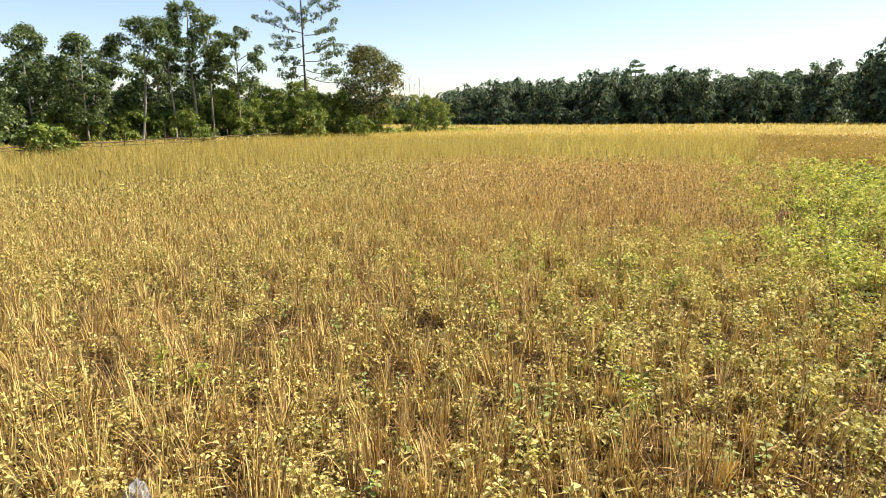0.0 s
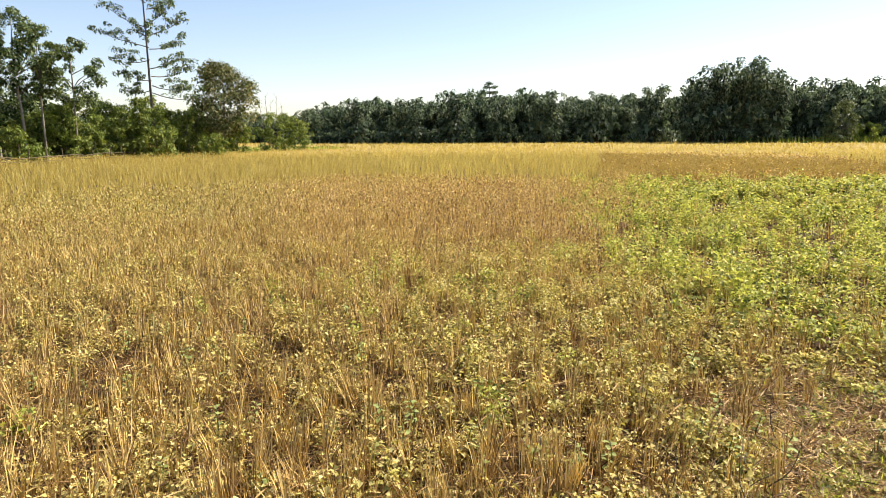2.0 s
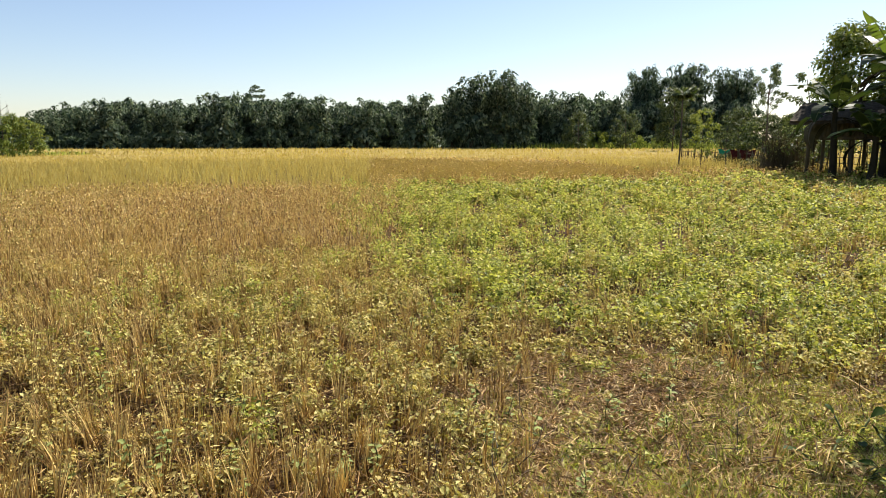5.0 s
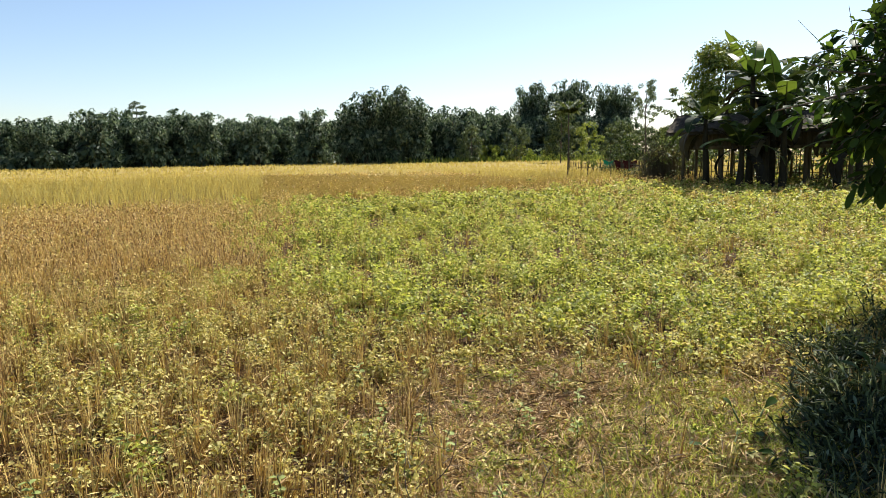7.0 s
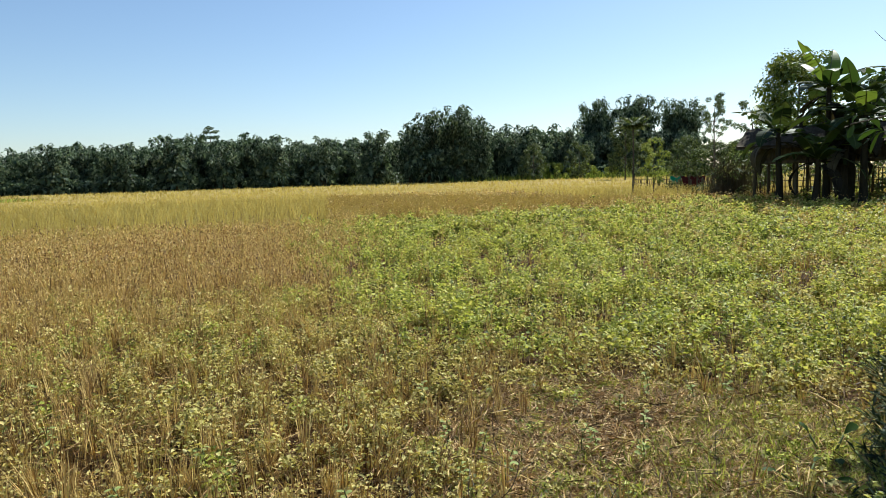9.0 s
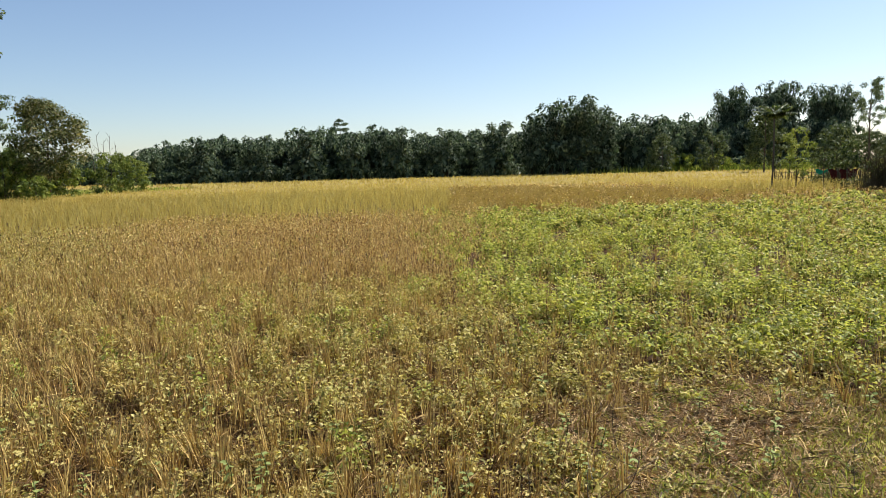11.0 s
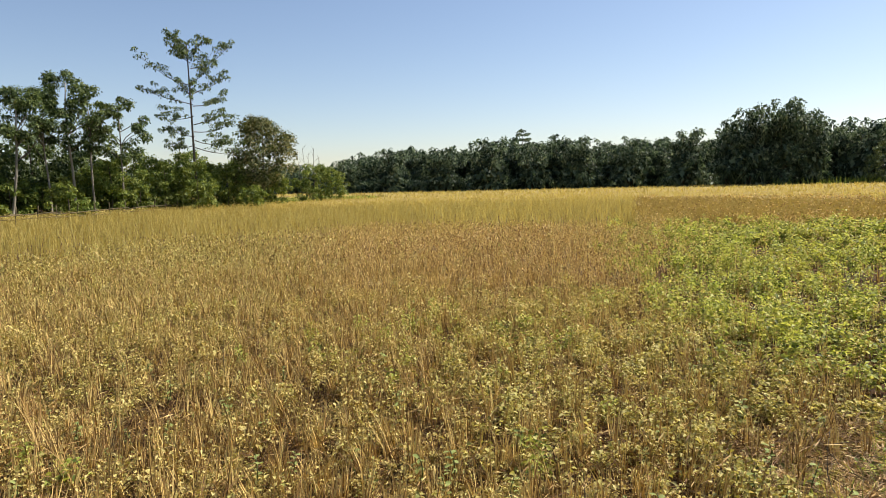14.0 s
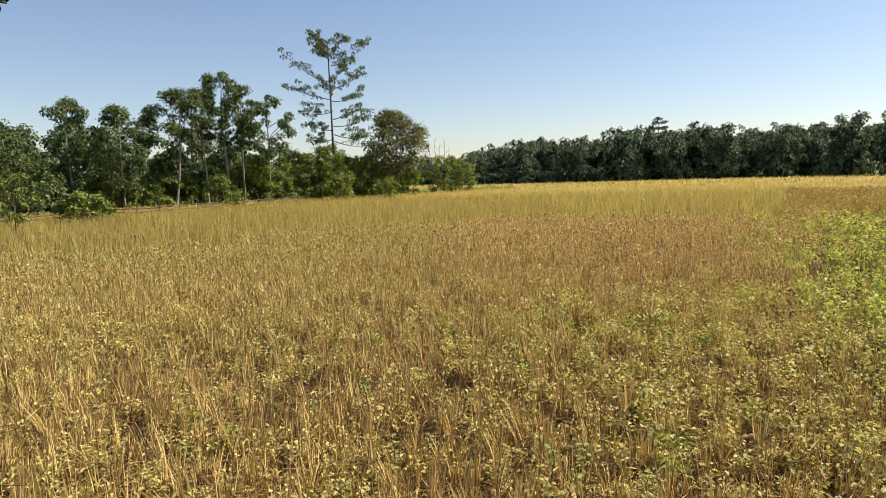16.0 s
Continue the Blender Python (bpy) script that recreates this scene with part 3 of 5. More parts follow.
def tree(name, x, y, height, width, low, trunk, leafmat, barkmat, label, count=3500, leaf=0.3, groups=22, clump=0.8, lean=(0, 0), turn=0.0, limbs=7, group="", category="tree"):
    ob = thing(name, x, y, -0.03, label, category, group, turn)
    top = (lean[0], lean[1], height * 0.9)
    pts = bent((0, 0, 0), top, 0.018, 9)
    part("trunk", smooth(mesh_np("trunk", *tube(pts, np.linspace(trunk * 0.75, trunk * 0.22, 9), 8), barkmat)), ob)
    cen, rad = clumps(height - clump * 0.5, width, low, int(groups * 2.2), clump * 0.62)
    cen = [(c[0] + lean[0] * c[2] / height, c[1] + lean[1] * c[2] / height, c[2]) for c in cen]
    order = sorted(range(len(cen)), key=lambda i: -math.hypot(cen[i][0], cen[i][1]))
    for i in order[:limbs]:
        c = cen[i]
        s = min(max((c[2] - 0.35 * math.hypot(c[0], c[1]) - 0.4) / top[2], 0.15), 0.95)
        root = pts[int(s * 8)]
        part("limb", smooth(mesh_np("limb", *tube(bent(root, c, 0.05, 5, 0.1), np.linspace(trunk * 0.3, trunk * 0.08, 5), 5), BARK)), ob)
    part("crown", mesh_np("crown", *leaf_cloud(cen, rad, int(count * (1.5 if category == "bush" else 2.0)), leaf * (0.62 if category == "bush" else 0.43), 0.2, 0.5, 0.6, 0.22 if category == "bush" else 0.12), leafmat), ob)
    return ob


def bamboo(name, x, y, height, width, count, label, leaf=0.5, culms=14, turn=0.0):
    """A clump of arching culms, each hung with leafy tufts that end in a nodding plume."""
    ob = thing(name, x, y, -0.03, label, "bamboo", "bamboo clumps at the edge of the field", turn)
    cen, rad = [], []
    for c in range(culms):
        a = 2.4 * c + RNG.uniform(-0.3, 0.3)
        q = RNG.uniform(0.1, 0.5)
        out = width * 0.5 * math.sqrt((c + 0.5) / culms) * RNG.uniform(0.75, 1.05)
        hh = height * RNG.uniform(0.84, 1.02) * (1 - 0.32 * (out / (width * 0.5)) ** 2)
        s = np.linspace(0, 1, 8)
        r = q + out * s ** 1.9
        z = hh * (s - 0.16 * s ** 5) / 0.84
        pts = np.stack([r * np.cos(a), r * np.sin(a), z], 1)
        part("culm", smooth(mesh_np("culm", *tube(pts, np.linspace(0.05, 0.012, 8), 5), OLD_BAMBOO)), ob)
        b = height * RNG.uniform(0.045, 0.065)
        for k in (0.35, 0.9):
            cen.append(pts[-1] + np.array((k * b * 1.6 * math.cos(a), k * b * 1.6 * math.sin(a), b * (0.5 - k))))
            rad.append((b * 0.8, b * 0.8, b * 0.9))
        for u in (0.36, 0.55, 0.72, 0.87):
            p = [np.interp(u + RNG.normal(0, 0.03), s, pts[:, j]) for j in range(3)]
            b = height * (0.075 if u > 0.8 else 0.1) * RNG.uniform(0.7, 1.3)
            cen.append((p[0] + RNG.normal(0, 0.4), p[1] + RNG.normal(0, 0.4), p[2]))
            rad.append((b, b, b * 0.85))
    for i in range(culms):
        a, q = 2.4 * i + 1, RNG.uniform(0.3, 0.5) * width
        b = height * RNG.uniform(0.05, 0.1)
        cen.append((q * math.cos(a), q * math.sin(a), RNG.uniform(0.1, 0.42) * height))
        rad.append((b, b, b * 0.9))
    core = leaf_cloud([(0, 0, height * 0.3)], [(width * 0.34, width * 0.34, height * 0.36)], 520, leaf * 2.4, 0.2, 0.3, 0.6)
    part("crown", mesh_np("crown", *join(leaf_cloud(cen, rad, count, leaf, 0.35, 0.6, 0.5, 0.15), core), BAMBOO_LEAF), ob)
    return ob


# bamboo wall across the far side
kinds = [bamboo("bamboo", 0, 0, 7.8, 6.6, 4600, "tall dark green bamboo clump beyond the rice", 0.33) for _ in range(4)]
kinds.append(bamboo("bamboo", 0, 0, 7.8, 7.0, 2600, "tall dark green bamboo clump behind the front row", 0.4))
tall_kind = bamboo("bamboo", 0, 0, 13.0, 6.4, 8000, "very tall dark bamboo clump with a domed head", 0.36, 17)
# bearing and rise of the tree tops over the eye's level
SKYLINE = [(1.0, 0.034), (2.2, 0.0455), (7.5, 0.048), (9.5, 0.054), (12.0, 0.053), (13.7, 0.062), (15.0, 0.0555), (19.5, 0.057), (22.2, 0.052), (25.0, 0.058), (27.8, 0.058), (30.2, 0.055), (39.9, 0.062), (42.0, 0.0635), (44.3, 0.057), (46.4, 0.063)]


def tops(az):
    return np.interp(az, [p[0] for p in SKYLINE], [p[1] for p in SKYLINE])


def at_bearing(az, r):
    return r * math.sin(radians(az)), r * math.cos(radians(az))


row = []
for i, az in enumerate(list(np.arange(1.6, 31.5, 2.0)) + [40.4, 42.2, 44.0, 45.8]):
    r = np.interp(az, [0, 30, 40, 46], [108, 104, 106, 112]) + (3.5 if i % 2 else -2.0)
    row.append((*at_bearing(az + RNG.normal(0, 0.15), r), (1.6 + r * tops(az)) * RNG.uniform(0.98, 1.16), i % 4))
for az in list(np.arange(0.8, 32, 2.0)) + [33.0, 35.0, 37.0, 39.0, 41.2, 43.1, 45.0, 46.8]:
    r = np.interp(az, [0, 30, 46], [116, 113, 121])
    row.append((*at_bearing(az, r), (1.6 + r * tops(az)) * RNG.uniform(0.98, 1.1), 4))
row += [(x, y, h, 4) for x, y, h in ((-62, 96, 7), (-55, 100, 7), (-48, 104, 7), (-42, 107, 6.5), (-36, 110, 7), (108, 63, 6.2), (112, 58, 6), (116, 52, 6.5), (120, 44, 8.0), (122, 36, 9.0))]
row += [(*at_bearing(az, 122 + 3 * (i % 2)), 5.0 + 0.5 * (i % 3), 4) for i, az in enumerate(np.arange(-17, 1.0, 1.3))]
row += [(*at_bearing(az, 119), 8.0, k % 4) for k, az in enumerate((48.2, 50.0, 53.2, 55.4))]
used = set()
for i, (x, y, h, k) in enumerate(row):
    src = kinds[k]
    ob = copy_thing(src, pose(x, y, -0.03, 0, 0, (i * 73) % 360)) if k in used else src
    if k not in used:
        ob.matrix_basis = pose(x, y, -0.03, 0, 0, 40 * i)
        used.add(k)
    q = h / 7.8
    ob.scale = (max(q, 0.8), max(q, 0.8), q)
for i, (az, rise) in enumerate(((48.0, 0.09), (48.9, 0.094), (51.1, 0.096), (52.1, 0.095), (54.4, 0.089), (55.6, 0.087))):
    x, y = at_bearing(az, 124)
    ob = tall_kind if i == 0 else copy_thing(tall_kind, pose(x, y, -0.03))
    ob.matrix_basis = pose(x, y, -0.03, 0, 0, 97 * i)
    q = (1.6 + 124 * rise) / 11.9
    ob.scale = (0.74 * q, 0.74 * q, q)
big = [bamboo("bamboo", *at_bearing(36.7, 99), 11.9, 7.8, 11000, "huge dark bamboo clump standing out of the tree line", 0.33, 20), bamboo("bamboo", *at_bearing(34.3, 98), 10.6, 6.6, 8000, "large dark bamboo clump beside a huge one", 0.33, 16), bamboo("bamboo", *at_bearing(38.4, 100), 10.0, 5.2, 6000, "large dark bamboo clump beside a huge one", 0.33, 13), bamboo("bamboo", *at_bearing(32.8, 100), 9.2, 4.6, 5000, "dark bamboo clump leaning from a huge one", 0.33, 12)]
PALE = "pale trees before the tall bamboo"
tree("tree", *at_bearing(50.7, 80), 7.0, 4.4, 1.0, 0.12, PALE_TREE_LEAF, BARK, "greyish green feathery tree before tall dark bamboo", 4200, 0.4, 34, 0.8, group=PALE)
for az, r, h, w in ((55.5, 66, 4.6, 3.4), (57.6, 68, 4.2, 3.2), (59.3, 64, 4.0, 3.4), (47.0, 100, 6.0, 4.5), (43.2, 100, 6.0, 4.5)):
    tree("tree", *at_bearing(az, r), h, w, 0.7, 0.1, PALE_TREE_LEAF, BARK, "dull green leafy tree before the dark tree line", 2600, 0.36, 26, 0.7, group=PALE)

foot = [tree("bush", 0, 0, 2.2, 5.0, 0.2, 0.05, BAMBOO_LEAF, BARK, "dark undergrowth at the foot of the bamboo", 380, 0.75, 14, 0.55, limbs=2, group="undergrowth along the bamboo", category="bush") for _ in range(2)]
for i, (x, y) in enumerate([at_bearing(az, 107) for az in np.arange(1, 32, 1.7)] + [at_bearing(az, 102) for az in (33, 34.5, 36, 37.5, 39)] + [at_bearing(az, 110) for az in np.arange(40, 57, 1.8)]):
    if i < 2:
        foot[i].matrix_basis = pose(x, y, -0.03)
    else:
        copy_thing(foot[i % 2], pose(x, y, -0.03, 0, 0, 77 * i))

# layered tree behind the bamboo
ob = thing("tree", 39.5, 133, 0, "tree with flat tiers of branches over the bamboo", "tree")
ob.scale = (1, 1, 0.935)
part("trunk", smooth(mesh_np("trunk", *tube(bent((0, 0, 0), (0, 0, 12.4), 0.01), np.linspace(0.22, 0.05, 6)), BARK)), ob)
cen, rad = [], []
for z, w, n in ((12.9, 0.3, 2), (12.1, 1.4, 6), (11.0, 2.3, 9), (9.7, 2.7, 9), (8.4, 2.9, 9)):
    for i in range(n):
        a, q = 6.28 * i / n + RNG.normal(0, 0.25), w * RNG.uniform(0.35, 0.95)
        cen.append((q * math.cos(a), q * math.sin(a), z + RNG.normal(0, 0.14) - 0.1 * q))
        rad.append((0.6, 0.6, 0.16))
part("crown", mesh_np("crown", *leaf_cloud(cen, rad, 3400, 0.28, 0.05), BAMBOO_LEAF), ob)

# left-hand grove
RNG = np.random.default_rng(5)
GROVE = "grove at the side of the field"
tree("tree", -20.6, 35.2, 6.6, 3.0, 1.4, 0.11, TREE_LEAF, PALE_BARK, "upright feathery tree with a dull green crown", 4200, 0.27, 26, 0.62, group=GROVE)
tree("tree", -22.4, 33.2, 4.6, 3.0, 1.4, 0.11, TREE_LEAF, PALE_BARK, "thin spreading tree with an open crown", 2200, 0.26, 20, 0.55, group=GROVE)
tree("tree", -18.3, 36.0, 6.3, 2.6, 1.3, 0.1, TREE_LEAF, PALE_BARK, "slender tree with a pale crooked trunk", 3200, 0.3, 22, 0.7, group=GROVE)
tree("tree", -16.9, 39.2, 7.4, 4.2, 4.6, 0.12, TREE_LEAF, PALE_BARK, "tall tree with a pale leaning trunk and dark crown", 3200, 0.3, 18, 0.75, (0.6, 0.2), group=GROVE)
tree("tree", -14.5, 41.5, 8.7, 3.4, 4.2, 0.12, TREE_LEAF, PALE_BARK, "tall slim tree with a high open crown", 2900, 0.3, 20, 0.65, group=GROVE)
tree("tree", -15.4, 40.6, 7.6, 2.6, 4.4, 0.09, TREE_LEAF, PALE_BARK, "tall slim tree with a high open crown", 1700, 0.3, 14, 0.6, group=GROVE)
tree("tree", -13.5, 41.8, 7.9, 2.6, 3.9, 0.1, TREE_LEAF, PALE_BARK, "tall slim tree with a high open crown", 1900, 0.3, 15, 0.6, group=GROVE)
tree("tree", -12.3, 43.2, 7.5, 3.2, 3.6, 0.1, TREE_LEAF, PALE_BARK, "tall slim tree with a high open crown", 1900, 0.3, 16, 0.6, group=GROVE)
tree("tree", -20.4, 29.6, 4.4, 4.2, 0.8, 0.12, TREE_LEAF, BARK, "low spreading dark tree at the grove's edge", 4200, 0.28, 26, 0.8, group=GROVE)
tree("tree", -24, 33, 5.6, 5.0, 1.0, 0.14, TREE_LEAF, BARK, "broad dark tree at the back of the grove", 4200, 0.35, 26, 1.0, group=GROVE)
for x, y, h, w in ((-22, 38, 5.2, 5), (-20, 41, 5.4, 5), (-17.5, 43.5, 5.0, 5), (-15.5, 46, 4.6, 4.5), (-26, 38, 5.5, 5)):
    tree("tree", x, y, h, w, 0.8, 0.12, TREE_LEAF, BARK, "dense dark tree at the back of the grove", 4200, 0.36, 30, 0.95, group=GROVE)
BUSHES = "bushes under the grove"
for x, y, h, w in ((-33, 36, 3.6, 5), (-30, 40, 3.4, 5), (-27, 43, 3.6, 5), (-24, 46, 3.4, 5), (-21, 48.5, 3.2, 5), (-18.4, 50.5, 3.2, 4.6), (-15.4, 52, 3.0, 4.2), (-23.5, 35.5, 2.6, 4.2), (-21.4, 33.4, 2.0, 3.6), (-27, 35, 3.0, 4.5)):
    tree("bush", x, y, h, w, 0.15, 0.06, TREE_LEAF, BARK, "dark bush filling the back of the grove", 1900, 0.4, 22, h * 0.2, limbs=3, group=BUSHES, category="bush")
for x, y, h, w, n in ((-12.6, 45.4, 4.4, 4.2, 4200), (-11.2, 47.5, 4.0, 3.6, 3200), (-9.8, 49, 4.6, 4.2, 4200), (-7.9, 50.5, 3.6, 3.0, 2600), (-6.6, 51.5, 3.9, 3.0, 3200), (-14.0, 44.5, 3.4, 3.2, 2600), (-16.4, 42.0, 2.4, 2.8, 2000), (-18.3, 38.2, 2.0, 2.6, 1800), (-11.6, 44.3, 2.0, 2.4, 1600), (-1.3, 60, 3.8, 3.8, 3000), (-15.0, 43, 3.0, 3.4, 2400), (-17.3, 40, 2.6, 3.4, 2200), (-19.5, 36.5, 2.3, 3.2, 2200), (-15.3, 27, 1.55, 2.3, 1900), (-13.9, 39, 2.2, 2.6, 1700), (-8.2, 44.5, 2.4, 2.2, 1700), (-5.0, 46, 1.9, 1.9, 1300), (-8.9, 46.2, 3.9, 3.0, 3000), (-10.6, 46.2, 3.7, 3.2, 2800), (-7.0, 48.5, 3.6, 3.0, 2600), (-3.9, 50.8, 3.0, 2.6, 2000), (0.2, 61, 3.6, 3.2, 2200), (-13.2, 43.6, 3.8, 3.4, 2800)):
    tree("bush", x, y, h, w, 0.35, 0.06, BUSH_LEAF, BARK, "leafy green bush at the foot of the grove", n, 0.2, 22, h * 0.17, limbs=4, group=BUSHES, category="bush")
tree("sapling", -14.7, 21.5, 2.4, 1.3, 0.6, 0.03, BUSH_LEAF, BARK, "young tree with fresh green leaves", 700, 0.2, 14, 0.3, category="tree")
tree("tree", -4.6, 49.7, 7.0, 4.6, 1.9, 0.13, TREE_LEAF_DRY, BARK, "round-crowned tree with browning leaves", 7000, 0.32, 50, 0.95)

ob = thing("bare_sapling", -1.8, 62, 0, "cluster of thin bare saplings behind a bush", "sapling")
for dx, h in ((-0.9, 4.8), (-0.4, 5.2), (0.1, 4.7), (0.6, 5.1), (1.0, 4.3)):
    part("stem", smooth(mesh_np("stem", *tube(bent((dx * 0.6, 0, 0), (dx, 0.1, h), 0.01, 6), np.linspace(0.04, 0.012, 6), 5), BARK)), ob)
    for u in (0.75, 0.85, 0.95):
        part("twig", smooth(mesh_np("twig", *tube(bent((dx * (0.6 + 0.4 * u), 0.1 * u, h * u), (dx + RNG.normal(0, 0.3), RNG.normal(0, 0.3), h * u + 0.45), 0.03, 4), np.linspace(0.014, 0.006, 4), 4), BARK)), ob)

# the tall tree with whorled limbs
ob = thing("tree", -8.7, 47.1, 0, "very tall straight tree with level open branches", "tree")
ob.scale = (0.87, 0.87, 0.94)
part("trunk", smooth(mesh_np("trunk", *tube(bent((0, 0, 0), (-0.2, 0, 12), 0.006, 9), np.linspace(0.11, 0.04, 9), 8), BARK)), ob)
cen, rad = [], []
for z, a, reach, rise in ((5.2, 0.2, 2.6, -0.6), (5.5, 3.2, 1.7, 0.1), (6.9, 2.9, 2.0, -0.5), (7.7, 3.3, 3.2, 0.4), (7.6, 0.3, 2.2, 0.3), (8.4, 0.6, 2.4, 0.8), (9.0, 2.8, 3.6, 1.2), (9.3, 5.6, 1.6, 0.5), (10.2, 0.2, 2.6, 0.9), (10.6, 2.4, 1.6, 0.9), (11.2, 0.9, 1.2, 0.7), (11.4, 3.9, 1.1, 0.6), (8.0, 4.6, 1.8, 0.5), (6.3, 5.9, 2.3, 0.2), (4.7, 0.1, 3.0, -0.8), (5.8, 0.5, 2.8, 0.1), (4.9, 3.3, 1.5, -0.4)):
    e = np.array((reach * math.cos(a), reach * math.sin(a) * 0.8, z + rise + 0.18 * reach))
    b = np.array((0, 0, z))
    limb = part("limb", smooth(mesh_np("limb", *tube(bent(b, e, 0.03, 6, -0.07 * reach), np.linspace(0.038, 0.012, 6), 5), BARK)), ob)
    for u in (0.32, 0.5, 0.68, 0.84, 1.0):
        p = b + (e - b) * (u + RNG.normal(0, 0.05))
        cen.append(p + RNG.normal(0, 0.12, 3))
        rad.append((0.2, 0.2, 0.1))
        for side in (-1, 1):
            q = p + np.array((math.cos(a + side * 0.8), math.sin(a + side * 0.8), RNG.uniform(-0.1, 1.1))) * RNG.uniform(0.3, 0.9)
            part("twig", smooth(mesh_np("twig", *tube(bent(p, q, 0.04, 4), np.linspace(0.014, 0.007, 4), 4), BARK)), limb)
            cen.append(q)
            rad.append((0.3, 0.3, 0.17))
for _ in range(7):
    cen.append((RNG.normal(-0.2, 0.5), RNG.normal(0, 0.5), RNG.uniform(11, 12.1)))
    rad.append((0.45, 0.45, 0.3))
part("crown", mesh_np("crown", *leaf_cloud(cen, rad, 9500, 0.14, 0.3, 0.4, 0.6), TREE_LEAF), ob)

# ---- homestead ----
RNG = np.random.default_rng(31)
tree("tree", 29.4, 14.8, 6.5, 3.7, 1.8, 0.1, BUSH_LEAF, BARK, "leafy tree behind the banana plants", 7000, 0.3, 40, 0.9)
tree("tree", 31.4, 11.4, 5.7, 4.0, 1.6, 0.1, TREE_LEAF, BARK, "dark leafy tree over the hut", 4000, 0.3, 30, 0.75)
tree("tree", 32.4, 7.8, 5.4, 4.2, 1.4, 0.1, TREE_LEAF, BARK, "dark leafy tree beside the hut", 4500, 0.2, 30, 0.6)
tree("tree", 39.1, 22.6, 5.7, 2.4, 1.5, 0.09, TREE_LEAF, BARK, "thin tree behind the hut", 1500, 0.25, 16, 0.5)
tree("sapling", 29.7, 22.4, 3.3, 1.7, 0.9, 0.04, FRESH_LEAF, BARK, "young yellow-green tree by the fence", 1100, 0.2, 16, 0.35)
tree("sapling", 30.4, 21.4, 3.2, 0.9, 1.3, 0.03, PALE_TREE_LEAF, BARK, "thin young tree by the fence", 420, 0.18, 10, 0.28)


def areca(name, x, y, height, fronds, reach, label, trunk=0.07):
    """A slim palm: ringed trunk, crown of drooping feather leaves."""
    ob = thing(name, x, y, -0.03, label, "palm")
    part("trunk", smooth(mesh_np("trunk", *tube(bent((0, 0, 0), (0.05, 0, height * 0.82), 0.008, 8), np.linspace(trunk, trunk * 0.7, 8), 8), BARK)), ob)
    for f in range(fronds):
        a = 2.4 * f
        up, fall = RNG.uniform(0.5, 1.5), RNG.uniform(0.8, 1.7)
        s = np.linspace(0, 1, 9)
        ang = up - fall * s ** 1.3
        out = reach * np.concatenate([[0], np.cumsum(np.cos(ang[1:])) / 8])
        z = height * 0.82 + reach * np.concatenate([[0], np.cumsum(np.sin(ang[1:])) / 8])
        spine = np.stack([0.05 + out * math.cos(a), out * math.sin(a), z], 1)
        rib = tube(spine, np.linspace(0.02, 0.005, 9), 4)
        n = 46
        u = np.repeat(np.linspace(0.12, 1, n // 2), 2)
        at = np.stack([np.interp(u, s, spine[:, j]) for j in range(3)], 1)
        sign = np.tile([1, -1], n // 2)
        way = np.stack([math.cos(a) * 0.6 - math.sin(a) * sign, math.sin(a) * 0.6 + math.cos(a) * sign, np.full(n, -0.35) + RNG.normal(0, 0.15, n)], 1)
        L = reach * 0.27 * np.sin(np.pi * (0.15 + 0.8 * u))
        frond = part("frond", mesh_np("frond", *leaves(at, way, L, np.full(n, 0.1), 0.1, 0.3), TREE_LEAF), ob)
        part("rib", smooth(mesh_np("rib", *rib, STEM)), frond)
    return ob


areca("palm", 29.6, 23.7, 4.6, 18, 1.1, "slim palm by the end of the fence", 0.05)
tree("tree", 50.9, 32.4, 7.7, 2.6, 4.2, 0.1, TREE_LEAF, BARK, "slim tall tree with drooping tufts against the sky", 2200, 0.22, 14, 0.5, limbs=9)
tree("sapling", 31.9, 21.2, 2.7, 1.3, 1.3, 0.03, TREE_LEAF, BARK, "small dark tree behind the fence", 700, 0.2, 12, 0.4)
for x, y, h, w in ((74.3, 74.4, 3.2, 6.0), (77.4, 71.2, 3.0, 4.6), (80, 67, 2.4, 4.5)):
    tree("bush", x, y, h, w, 0.4, 0.06, FRESH_LEAF, BARK, "fresh green bush before the dark tree line", 2400, 0.3, 22, h * 0.2, limbs=3, category="bush")
for x, y, h, w in ((33, 19, 2.4, 2.6), (36, 20.5, 2.8, 3.0), (43, 24, 3.4, 4.0), (47, 27.5, 3.2, 4.0), (52, 29, 3.6, 4.5), (56, 26, 3.6, 5.0), (50, 21, 4.0, 5.0), (40, 17, 3.4, 4.0), (38, 12, 3.6, 4.2), (40, 7, 4.0, 5.0), (36, 3, 4.0, 5.0)):
    tree("bush", x, y, h, w, 0.3, 0.06, TREE_LEAF, BARK, "dark green bush behind the homestead", 1000, 0.26, 20, h * 0.19, limbs=3, category="bush")


